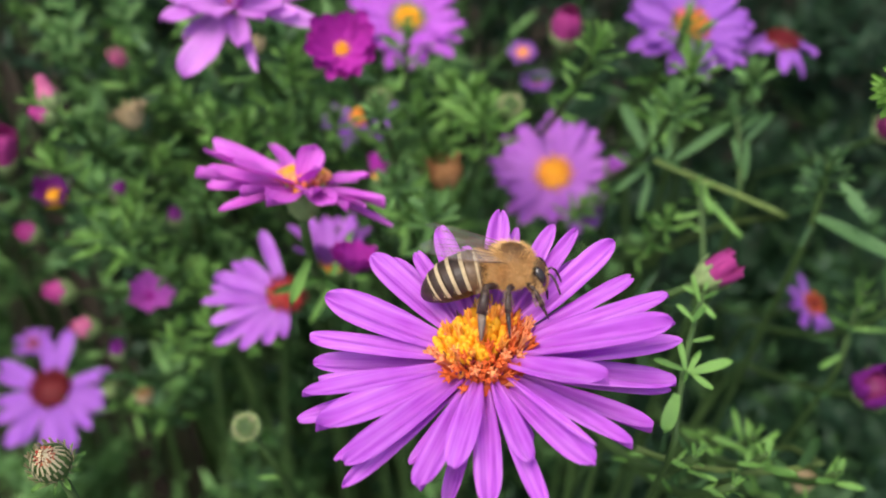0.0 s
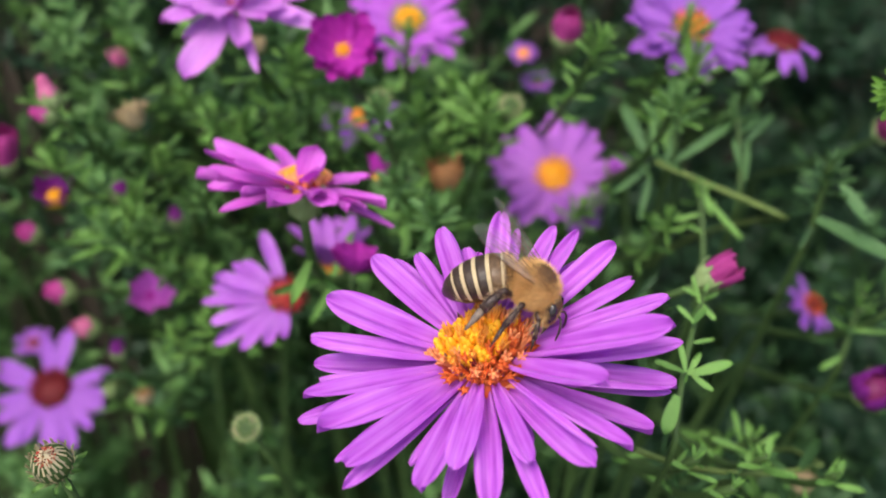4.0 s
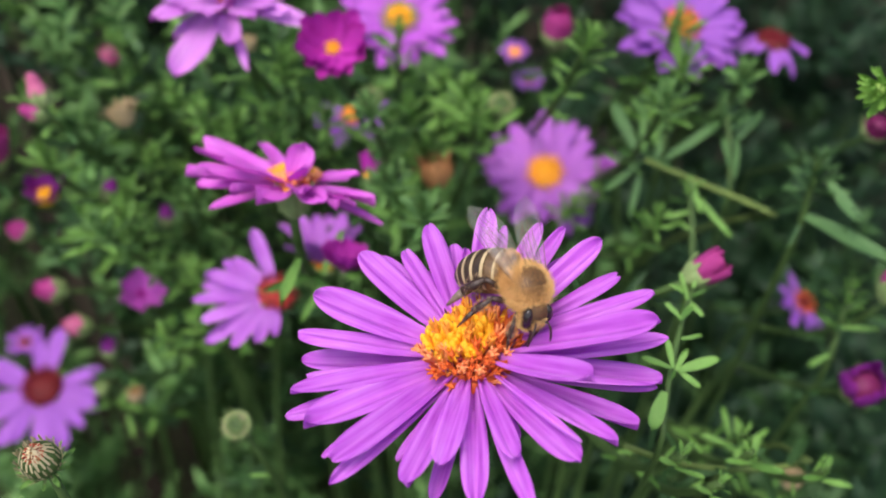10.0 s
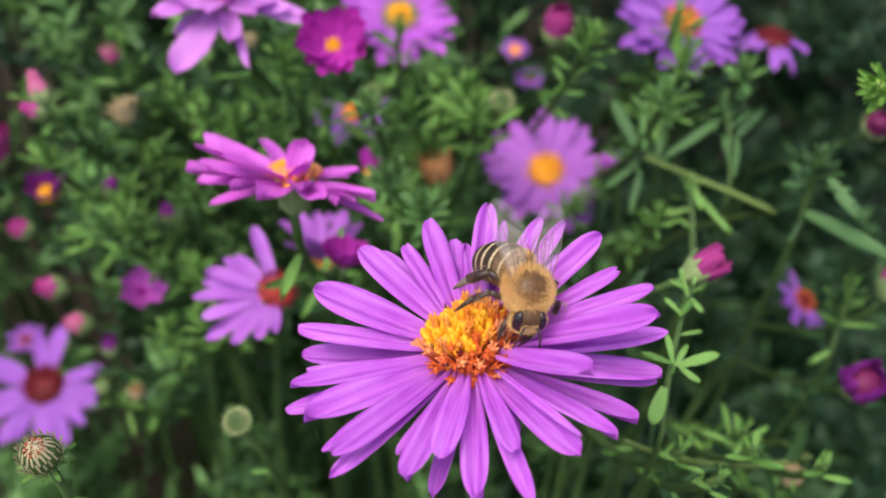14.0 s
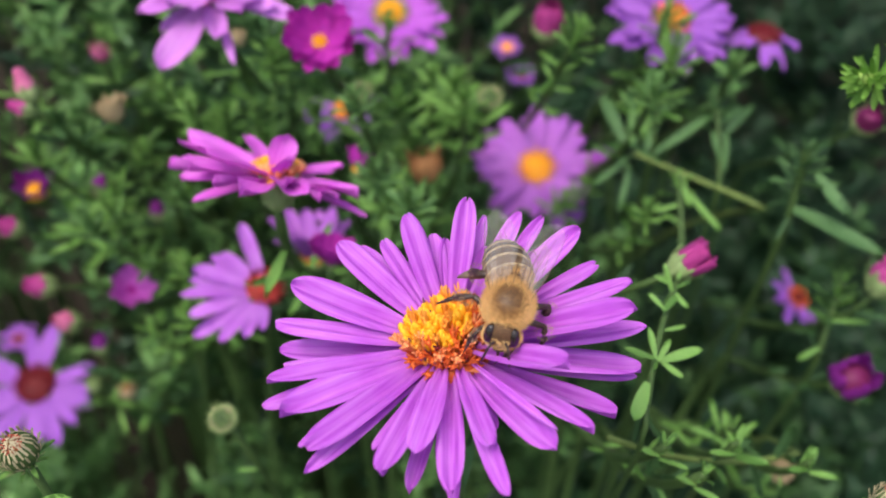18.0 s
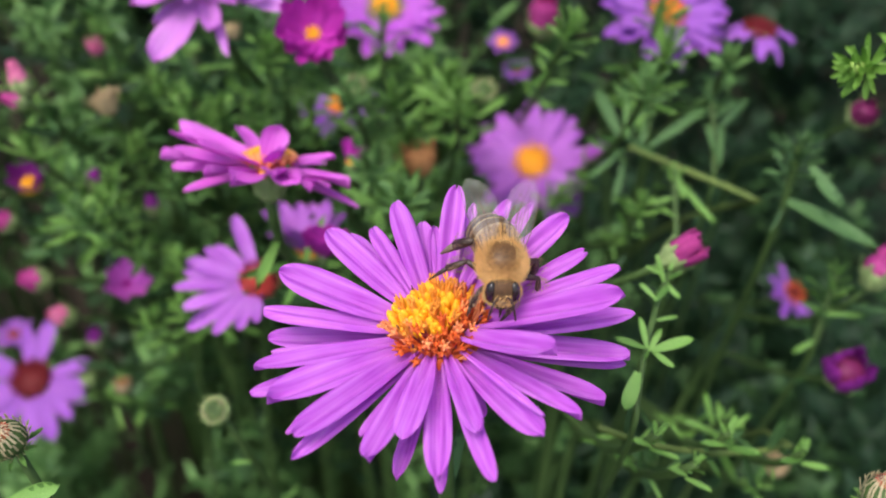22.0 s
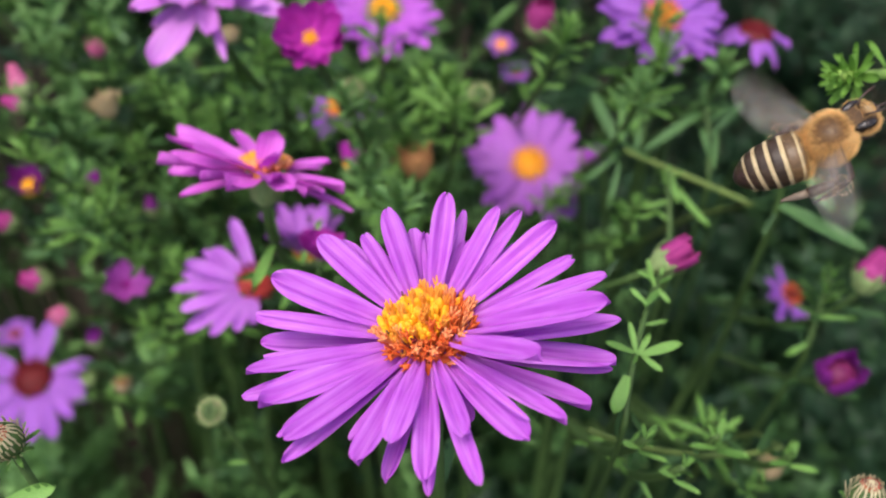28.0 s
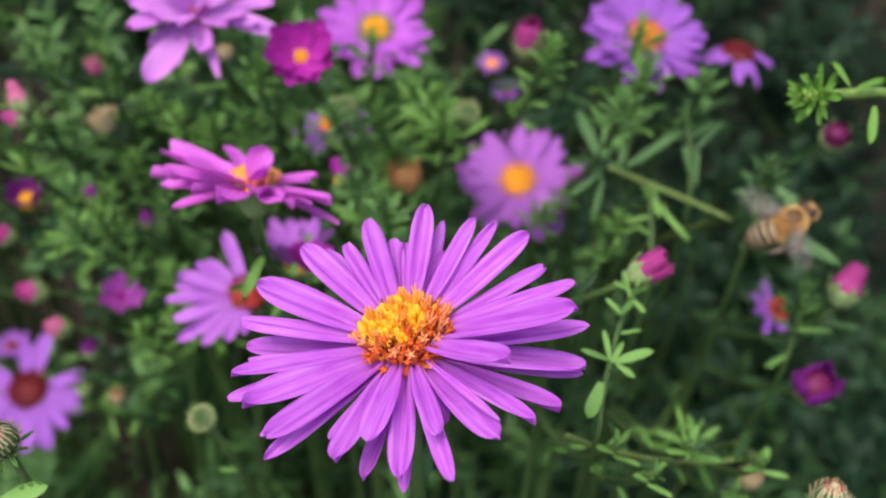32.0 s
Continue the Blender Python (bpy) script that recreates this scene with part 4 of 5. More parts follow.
for spot in TUFTS + MORE_TUFTS + FAR_TUFTS:
    leafy_shoot("bright leafy shoot tip in the bush", spot, facing(_t.uniform(0.3, 0.8), 0.8, _t.uniform(-0.4, 0.4)), _t.uniform(0.0045, 0.0068),
                M_LEAF_NEAR if _t.random() < 0.6 else M_LEAF_PALE, _t.randrange(9999), 13, 12, wide=_t.uniform(0.8, 1.1))
for spot in ((0.0318, 0.0712, 0.5205), (0.0430, 0.0762, 0.5143), (0.0372, 0.0700, 0.5160), (0.0560, 0.0790, 0.5062)):
    leafy_shoot("small fresh leafy shoot under the open aster", spot, facing(0.6, 0.7, _t.uniform(-0.4, 0.4)), _t.uniform(0.0036, 0.0048), M_LEAF_NEAR,
                _t.randrange(9999), 5, 4, wide=1.3)


def branch(label, pts, r, material, leaf_mat, leaves, size, seed, base):
    """A bent side branch on its stem, with broad leaves."""
    rng = random.Random(seed)
    root = tagged(empty("aster_branch", base), label, "branch", "branches")
    path = bend(*pts, 14)
    low = bend(base, (base[0], base[1], path[0].z * 0.6), path[0] + Vector((0.012, 0.06, -0.055)), path[0], 12)
    part("stem", tube(bmesh.new(), low + path[1:], r, 7), material, root)
    for u, d, L, wide in leaves:
        put_leaf(root, path[int(u * 14)], d, L, leaf_mat, rng, wide=wide)
    stem_leaves(root, path, leaf_mat, rng, size, 0.006, 0.05, 0.95)


def sprig(label, path, r, material, leaf_mat, leaves, base, seed, tip=0, tip_size=0.005, reach=0.012):
    """A bent stem with long single leaves, each from its foot to its tip, and a tuft at its end."""
    rng = random.Random(seed)
    root = tagged(empty("leafy_sprig", base), label, "sprig", "leafy sprigs")
    path = [Vector(p) for p in path]
    up = bend(*path, 14) if len(path) == 4 else path
    turn = (up[0] - up[1]).normalized() * reach if reach else TO_LENS * -0.07
    low = bend(base, (base[0], base[1], up[0].z * 0.6), up[0] + turn, up[0], 12)
    part("stem", tube(bmesh.new(), low + up[1:], r, 7), material, root)
    for p, q, wide in leaves:
        p, q = Vector(p), Vector(q)
        put_leaf(root, p, q - p, (q - p).length, leaf_mat, rng, up=TO_LENS * 0.6 + Vector((rng.uniform(-0.4, 0.4), 0, 0.8)), wide=wide)
    n, e1, e2 = spin(up[-1] - up[-2])
    for i in range(tip):
        u = i / tip
        a = i * 2.4
        rad = e1 * math.cos(a) + e2 * math.sin(a)
        put_leaf(root, up[-1] - n * tip_size * 1.3 * u, n * (1.3 - 1.0 * u) + rad * (0.4 + 0.9 * u), tip_size * (0.5 + 0.7 * u) * rng.uniform(0.8, 1.2),
                 leaf_mat, rng, up=n, wide=0.9)
    return root


sprig("bent olive side branch with long narrow leaves", ((0.0664, 0.1414, 0.5013), (0.0620, 0.1482, 0.4999), (0.0502, 0.1563, 0.4999), (0.0446, 0.1607, 0.5003)), 0.00062,
      M_STEM_BROWN, M_LEAF_LONG,
      (((0.0428, 0.1614, 0.5011), (0.0383, 0.1738, 0.5074), 0.75), ((0.0486, 0.1607, 0.5003), (0.0608, 0.1680, 0.5040), 0.55),
       ((0.0430, 0.1571, 0.4993), (0.0401, 0.1485, 0.4942), 0.7), ((0.0428, 0.1584, 0.5007), (0.0356, 0.1560, 0.4950), 0.55),
       ((0.0445, 0.1612, 0.5008), (0.0433, 0.1661, 0.5062), 1.0), ((0.0464, 0.1602, 0.5003), (0.0500, 0.1671, 0.5062), 0.8),
       ((0.0657, 0.1379, 0.5049), (0.0699, 0.1327, 0.5110), 0.6)), (0.068, 0.36, 0.0), 91, reach=0)
sprig("fresh green leafy stem beside the open aster, under a magenta bud", ((0.0289, 0.0722, 0.5233), (0.0300, 0.0784, 0.5280), (0.0332, 0.0878, 0.5268), (0.0374, 0.0968, 0.5250)), 0.00042,
      M_STEM, M_LEAF_NEAR,
      (((0.0311, 0.0781, 0.5288), (0.0356, 0.0779, 0.5315), 1.17), ((0.0311, 0.0781, 0.5288), (0.0334, 0.0759, 0.5279), 1.01),
       ((0.0307, 0.0781, 0.5288), (0.0322, 0.0800, 0.5309), 0.94), ((0.0304, 0.0783, 0.5290), (0.0297, 0.0817, 0.5313), 1.09),
       ((0.0302, 0.0783, 0.5290), (0.0268, 0.0806, 0.5286), 1.09), ((0.0306, 0.0781, 0.5288), (0.0295, 0.0754, 0.5302), 0.78),
       ((0.0293, 0.0763, 0.5268), (0.0272, 0.0717, 0.5247), 1.25), ((0.0333, 0.0877, 0.5282), (0.0313, 0.0892, 0.5299), 1.09),
       ((0.0330, 0.0858, 0.5262), (0.0361, 0.0861, 0.5264), 0.70), ((0.0355, 0.0942, 0.5265), (0.0332, 0.0951, 0.5275), 1.09),
       ((0.0331, 0.0875, 0.5280), (0.0356, 0.0905, 0.5284), 1.01), ((0.0358, 0.0936, 0.5259), (0.0378, 0.0920, 0.5241), 0.94)),
      (0.042, 0.18, 0.0), 90, 8, 0.0035)
sprig("upright leafy sprig over an olive branch", ((0.0486, 0.1628, 0.5026), (0.0487, 0.164, 0.505), (0.0489, 0.166, 0.508), (0.0490, 0.1678, 0.5112)), 0.0005,
      M_STEM, M_LEAF_NEAR, (((0.049, 0.166, 0.508), (0.0440, 0.167, 0.5095), 0.8), ((0.049, 0.166, 0.508), (0.0535, 0.163, 0.506), 0.9),
                            ((0.0488, 0.165, 0.506), (0.0455, 0.164, 0.5035), 0.8)), (0.05, 0.23, 0.0), 93, 16, 0.0055)
sprig("thin leafy sprig with a long pale leaf", ((0.0623, 0.1568, 0.4960), (0.0625, 0.160, 0.499), (0.0625, 0.1630, 0.5029), (0.0618, 0.170, 0.5085)), 0.0005,
      M_STEM, M_LEAF_LONG, (((0.0625, 0.1626, 0.5024), (0.0706, 0.1696, 0.5073), 0.65), ((0.0625, 0.1648, 0.5048), (0.0684, 0.1707, 0.5055), 0.6),
                            ((0.0626, 0.1592, 0.4986), (0.0605, 0.1623, 0.5051), 0.8), ((0.0633, 0.1580, 0.4973), (0.0631, 0.1623, 0.5051), 0.8)), (0.07, 0.23, 0.0), 94, 12, 0.005)
sprig("fresh green sprig with a drooping leaf", ((0.0500, 0.1330, 0.4950), (0.0505, 0.138, 0.4975), (0.0510, 0.144, 0.500), (0.0513, 0.1497, 0.5030)), 0.0006,
      M_STEM, M_LEAF_NEAR, (((0.0530, 0.1474, 0.5005), (0.0580, 0.1403, 0.4956), 0.6), ((0.0517, 0.1497, 0.5030), (0.0521, 0.1437, 0.4993), 0.8),
                            ((0.0510, 0.1440, 0.5000), (0.0460, 0.1440, 0.4985), 0.8), ((0.0508, 0.140, 0.498), (0.0475, 0.140, 0.501), 0.8)), (0.055, 0.21, 0.0), 95, 10, 0.004)
sprig("leafy sprig with a pale star of leaves and long blades", ((0.0667, 0.1305, 0.5086), (0.0668, 0.131, 0.512), (0.067, 0.132, 0.517), (0.0673, 0.1326, 0.5214)), 0.0007,
      M_STEM, M_LEAF_LONG, (((0.0688, 0.1300, 0.5185), (0.0726, 0.1224, 0.5145), 1.0), ((0.0666, 0.1296, 0.5106), (0.0775, 0.1165, 0.5130), 0.8),
                            ((0.0668, 0.1307, 0.5089), (0.0720, 0.1241, 0.5120), 0.6), ((0.0668, 0.131, 0.512), (0.0625, 0.1335, 0.5150), 0.8),
                            ((0.0667, 0.1305, 0.509), (0.0640, 0.1270, 0.5060), 0.8)), (0.085, 0.21, 0.0), 96, 28, 0.0056)
sprig("leafy stem reaching up beside a small blue aster", ((0.080, 0.1270, 0.4740), (0.081, 0.129, 0.478), (0.082, 0.132, 0.482), (0.0841, 0.1354, 0.4871)), 0.0006,
      M_STEM, M_LEAF_NEAR, (((0.0816, 0.1301, 0.4812), (0.0760, 0.131, 0.484), 0.7), ((0.0816, 0.1301, 0.4812), (0.0880, 0.128, 0.4835), 0.7),
                            ((0.0805, 0.128, 0.476), (0.0755, 0.126, 0.474), 0.8)), (0.09, 0.2, 0.0), 97, 14, 0.006)
sprig("bright green shoot tip of tight narrow leaves, lying across", ((0.0732, 0.1145, 0.5478), (0.069, 0.111, 0.550), (0.0617, 0.1056, 0.5527), (0.0560, 0.1017, 0.5553)), 0.00075,
      M_STEM_FRESH, M_LEAF_FRESH, (((0.0640, 0.1064, 0.5537), (0.0612, 0.1066, 0.5575), 1.0), ((0.0698, 0.1089, 0.5489), (0.0687, 0.1043, 0.5460), 1.0),
                                 ((0.066, 0.108, 0.5525), (0.0715, 0.112, 0.5515), 0.8)), (0.3, 0.2, 0.0), 98, 38, 0.0040, reach=0.08)
branch("thin brown twig below the open aster", ((0.062, 0.092, 0.4900), (0.05, 0.085, 0.4960), (0.036, 0.078, 0.5070), (0.0252, 0.0747, 0.5178)), 0.00045,
       M_STEM_BROWN, M_LEAF, ((0.5, facing(0.3, 0.4, 0.6), 0.007, 1.0), (0.2, facing(0.3, 0.6, 0.3), 0.007, 1.0)), 9, 92, (0.08, 0.19, 0.0))


# ---- the bush behind: many shoots, tallest at the back ----


def bush_shoot(height, seed, leafy=0.22):
    """Points and faces of one upright shoot of that height: stem and leaves apart."""
    rng = random.Random(seed)
    stem, leaves = bmesh.new(), bmesh.new()
    lean = Vector((rng.uniform(-0.05, 0.05), rng.uniform(-0.06, 0.0), 0))
    path = bend((0, 0, 0), (0, 0, height * 0.4), lean * 0.2 + Vector((0, 0, height * 0.75)), lean + Vector((0, 0, height)), 14)
    tube(stem, path, [0.0013 - 0.0009 * i / 14 for i in range(15)], 5)
    twigs = [(path, leafy, 76, 0.0062)]
    for k in range(21):
        u = 1 - leafy / height * rng.uniform(0.06, 0.98)
        i = min(13, int(u * 14))
        p = path[i].lerp(path[i + 1], u * 14 - i)
        a = rng.uniform(0, 6.28)
        L = rng.uniform(0.018, 0.05)
        out = Vector((math.cos(a), math.sin(a) - 0.25, 0))
        tw = bend(p, p + out * L * 0.45 + Vector((0, 0, L * 0.1)), p + out * L * 0.8 + Vector((0, 0, L * 0.4)), p + out * L * 0.9 + Vector((0, 0, L * 0.8)), 5)
        tube(leaves, tw, 0.00035, 4)
        twigs.append((tw, 9, 25, 0.0051))
    for tw, span, count, size in twigs:
        total = (tw[-1] - tw[0]).length
        for j in range(count):
            v = (j + rng.random() * 0.5) / count
            u = 1 - min(1.0, span / total) * v ** 1.3
            i = min(len(tw) - 2, int(u * (len(tw) - 1)))
            p = tw[i].lerp(tw[i + 1], u * (len(tw) - 1) - i)
            d = (tw[i + 1] - tw[i]).normalized()
            a = j * 2.4 + rng.uniform(-0.3, 0.3)
            side = Vector((math.cos(a), math.sin(a), rng.uniform(-0.3, 0.3)))
            L = size * rng.uniform(0.7, 1.7)
            fold_leaf(leaves, frame_of(p, side + d * rng.uniform(0.0, 1.1) * (1.4 - v), d), L, L * rng.uniform(0.22, 0.34), rng.uniform(-0.3, 0.5))
    return stem, leaves


def make_bush():
    rng = random.Random(77)
    kinds = []
    for k in range(14):
        h = 0.30 + 0.038 * k
        stem, leaves = bush_shoot(h, 200 + k)
        sm, lm = mesh_of(stem, "stem"), mesh_of(leaves, "foliage")
        sm.materials.append(M_STEM)
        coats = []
        for mat in (M_LEAF_PALE, M_LEAF, M_LEAF_SHADED, M_LEAF_NEAR):
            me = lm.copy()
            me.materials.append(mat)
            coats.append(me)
        kinds.append((h, sm, coats))
    spots = []
    for _ in range(520):
        spots.append((rng.uniform(-0.29, 0.29), 0.125 + 0.5 * rng.random() ** 0.85))
    spots.sort(key=lambda s: s[1])
    rest_v, rest_f, at = [], [], 0
    for i, (x, y) in enumerate(spots):
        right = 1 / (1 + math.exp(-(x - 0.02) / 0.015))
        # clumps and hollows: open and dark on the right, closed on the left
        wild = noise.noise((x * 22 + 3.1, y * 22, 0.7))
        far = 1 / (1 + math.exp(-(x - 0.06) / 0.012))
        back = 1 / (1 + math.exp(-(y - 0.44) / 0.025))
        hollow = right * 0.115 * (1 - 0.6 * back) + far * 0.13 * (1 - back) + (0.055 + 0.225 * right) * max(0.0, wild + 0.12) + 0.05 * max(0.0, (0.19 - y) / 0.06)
        if x < -0.01 and y < 0.22:
            hollow += 0.13 + 0.1 * (x < -0.075) + 0.08 * (-0.085 < x < 0.0)
        if wild > 0.12 and rng.random() < 0.65 * right:
            continue
        if -0.14 < x < 0.0 and y < 0.33 and rng.random() < 0.12:
            continue
        top = 0.44 + 1.08 * (y - 0.195) - hollow - abs(rng.gauss(0, 0.022))
        h, sm, coats = min(kinds, key=lambda k: abs(k[0] - top) + rng.uniform(0, 0.03))
        # coat colour stands in for light: mostly pale left, shaded green right
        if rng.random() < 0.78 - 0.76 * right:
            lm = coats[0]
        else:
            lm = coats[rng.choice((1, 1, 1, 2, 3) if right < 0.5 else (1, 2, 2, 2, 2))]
        turn = rng.uniform(-70, 70)
        if i < 290:
            root = tagged(empty("aster_shoot", (x, y, 0)), "green leafy aster shoot in the bush", "shoot", "bush shoots")
            m = pose(x, y, 0, 0, 0, turn)
            part("stem", sm, None, root, at=m)
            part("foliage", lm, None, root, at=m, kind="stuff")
        else:
            a = radians(turn)
            spin_z = np.array([[math.cos(a), math.sin(a), 0], [-math.sin(a), math.cos(a), 0], [0, 0, 1]])
            for me in (lm, sm):
                co = np.empty(len(me.vertices) * 3)
                me.vertices.foreach_get("co", co)
                rest_v.append(co.reshape(-1, 3) @ spin_z + (x, y, 0))
                rest_f.append(np.array([p.vertices[:] for p in me.polygons if len(p.vertices) == 4]) + at)
                at += len(me.vertices)
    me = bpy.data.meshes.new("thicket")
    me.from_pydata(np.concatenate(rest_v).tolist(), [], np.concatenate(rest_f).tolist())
    # the thicket's shade is put into its leaf colour
    me.materials.append(M_LEAF_SHADED)
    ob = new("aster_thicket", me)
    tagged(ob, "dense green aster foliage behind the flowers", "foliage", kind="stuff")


make_bush()

# ---- the honey bee: +x ahead, +z up, origin in the thorax ----
M_HAIR = plain_material("bee_hair", (0.6, 0.33, 0.1), (0.9, 0.61, 0.28), 2500, 0.75, 0.15)


def thorax_material():
    """Dark brown on the back, golden at the sides."""
    k = Nodes("bee_fuzz")
    d = k.add("VectorMath", )
    d.operation = "DISTANCE"
    k.put(d.inputs[0], k.add("TexCoord").outputs["Object"])
    d.inputs[1].default_value = (0.0006, 0, 0.0021)
    grain = k.noise(3000.0, 3.0)
    far = k.add("Math")
    far.operation = "MULTIPLY_ADD"
    k.put(far.inputs[0], d.outputs["Value"]), k.put(far.inputs[1], 400.0), k.put(far.inputs[2], -0.2)
    k.put(k.bsdf.inputs["Base Color"], k.mix(0.3, k.ramp(far.outputs[0], (0.1, (0.07, 0.028, 0.01)), (0.45, (0.15, 0.065, 0.018)), (0.75, (0.46, 0.27, 0.09))),
                                             k.ramp(grain, (0.3, (0.05, 0.03, 0.015)), (0.7, (0.4, 0.24, 0.09)))))
    k.bump(grain, 0.3, 0.0001)
    return k.done(0.45, 0.3)


M_FUZZ = thorax_material()
M_BROWN_FUR = plain_material("bee_brown_fur", (0.13, 0.045, 0.01), (0.29, 0.12, 0.03), 2500, 0.75, 0.2)
M_SEGMENT = plain_material("bee_tergite", (0.02, 0.012, 0.008), (0.07, 0.042, 0.026), 2500, 0.42, 0.4)
M_AMBER = plain_material("bee_amber_tergite", (0.08, 0.045, 0.02), (0.19, 0.11, 0.05), 2500, 0.4, 0.45)
M_BAND = plain_material("bee_pale_band", (0.42, 0.31, 0.16), (0.66, 0.53, 0.32), 3000, 0.8, 0.15)
M_EYE = plain_material("bee_eye", (0.012, 0.008, 0.007), (0.03, 0.02, 0.016), 4000, 0.18, 0.6)
M_LEG = plain_material("bee_leg", (0.018, 0.01, 0.008), (0.07, 0.038, 0.026), 3000, 0.4, 0.45)
M_TARSUS = plain_material("bee_tarsus", (0.1, 0.07, 0.05), (0.26, 0.2, 0.15), 3000, 0.6, 0.3)
M_LEG_HAIR = plain_material("bee_leg_hair", (0.3, 0.2, 0.11), (0.6, 0.46, 0.28), 3000, 0.7, 0.2)
M_FACE_PALE = plain_material("bee_face_hair", (0.2, 0.13, 0.07), (0.4, 0.3, 0.18), 3000, 0.7, 0.2)
M_FACE = plain_material("bee_face", (0.05, 0.028, 0.016), (0.14, 0.08, 0.04), 3000, 0.7, 0.2)


def wing_material():
    """A clear skin with a faint sheen."""
    k = Nodes("bee_wing")
    cloud = k.noise(500.0, 2.0)
    k.put(k.bsdf.inputs["Base Color"], k.ramp(cloud, (0.3, (0.8, 0.74, 0.66)), (0.7, (0.95, 0.92, 0.9))))
    k.bump(cloud, 0.4, 0.0002)
    k.done(0.25, 0.7)
    clear = k.add("BsdfTransparent", Color=(0.995, 0.99, 0.985))
    mx = k.add("MixShader", Fac=0.045)
    k.t.links.new(clear.outputs[0], mx.inputs[1])
    k.t.links.new(k.bsdf.outputs[0], mx.inputs[2])
    k.t.links.new(mx.outputs[0], k.out.inputs[0])
    return k.m


M_WING = wing_material()
M_VEIN = plain_material("bee_wing_vein", (0.1, 0.05, 0.03), (0.2, 0.11, 0.06), 3000, 0.4)
MM = 0.001
WAIST = Vector((-2.0, 0, -0.3))


def hairs(centre, radii, count, length, seed, keep=lambda d: True, back=0.35, thick=0.035):
    """A coat of short tapered hairs over an ellipsoid."""
    rng = random.Random(seed)
    verts, faces = [], []
    c, r = np.array(centre), np.array(radii)
    for _ in range(count):
        d = np.array([rng.gauss(0, 1) for _ in range(3)])
        d /= np.linalg.norm(d)
        if not keep(d):
            continue
        p = c + d * r * 0.96
        out = d / r
        out = out / np.linalg.norm(out) + np.array([-back, 0, 0]) + np.array([rng.uniform(-0.35, 0.35) for _ in range(3)])
        out /= np.linalg.norm(out)
        s = np.cross(out, [0.3, 0.5, 0.8])
        s /= np.linalg.norm(s)
        w = np.cross(out, s)
        L = length * rng.uniform(0.6, 1.2)
        n = len(verts)
        verts += [tuple((p + s * thick) * MM), tuple((p - s * thick * 0.5 + w * thick * 0.87) * MM),
                  tuple((p - s * thick * 0.5 - w * thick * 0.87) * MM), tuple((p + out * L + np.array([-0.1, 0, -0.05]) * L) * MM)]
        faces += [(n, n + 1, n + 3), (n + 1, n + 2, n + 3), (n + 2, n, n + 3)]
    me = bpy.data.meshes.new("hair")
    me.from_pydata(verts, [], faces)
    return me


def abdomen_axis(u):
    """Centre and radius of the abdomen, from waist (0) to tip (1), in mm."""
    x = -2.1 - 6.9 * u
    z = -0.3 - 0.4 * u - 2.5 * u * u
    r = 2.5 * min(1.0, 0.8 + 0.9 * u) * math.sqrt(max(0.0, 1 - (max(0.0, u - 0.36) / 0.655) ** 2.2))
    if u < 0.12:
        r *= 0.55 + 0.45 * (u / 0.12)
    return x, z, max(r, 0.12)


def ring(bm, u0, u1, grow0, grow1, steps=4, sides=20, arc=None):
    """A stretch of the abdomen, all round or over the back alone."""
    rings = []
    for i in range(steps + 1):
        u = u0 + (u1 - u0) * i / steps
        x, z, r = abdomen_axis(u)
        g = grow0 + (grow1 - grow0) * i / steps
        lean = math.atan(0.058 + 0.72 * u)
        rings.append([bm.verts.new(((x - math.sin(a) * math.sin(lean) * r * g * 0.92) * MM, math.cos(a) * r * g * MM, (z + math.sin(a) * math.cos(lean) * r * g * 0.92) * MM))
                      for a in ((radians(arc[0] + (arc[1] - arc[0]) * k / (sides - 1)) if arc else k * math.tau / sides) for k in range(sides))])
    for a, b in zip(rings, rings[1:]):
        for k in range(sides - 1 if arc else sides):
            bm.faces.new((a[k], b[k], b[(k + 1) % sides], a[(k + 1) % sides]))
    if arc:
        return bm
    bm.faces.new(rings[0])
    bm.faces.new(rings[-1][::-1])
    return bm


def limb(pts, radii, sides=7):
    return tube(bmesh.new(), [Vector(p) * MM for p in pts], [r * MM for r in radii], sides)


LEGS = {  # hip, knee, ankle, toe in mm; thickness of femur, tibia, tarsus
    "fore": ((1.5, 1.0, -1.6), (2.3, 2.0, -2.0), (2.9, 2.3, -3.8), (3.3, 2.2, -5.4), 0.34, 0.3, 0.2),
    "mid": ((0.1, 1.4, -1.7), (0.0, 3.7, -0.7), (-0.2, 5.2, -2.5), (-0.2, 6.4, -4.7), 0.36, 0.38, 0.26),
    "hind": ((-1.3, 1.3, -1.6), (-2.2, 3.5, -0.4), (-2.8, 5.0, -2.6), (-3.1, 6.1, -4.9), 0.38, 0.58, 0.44),
}


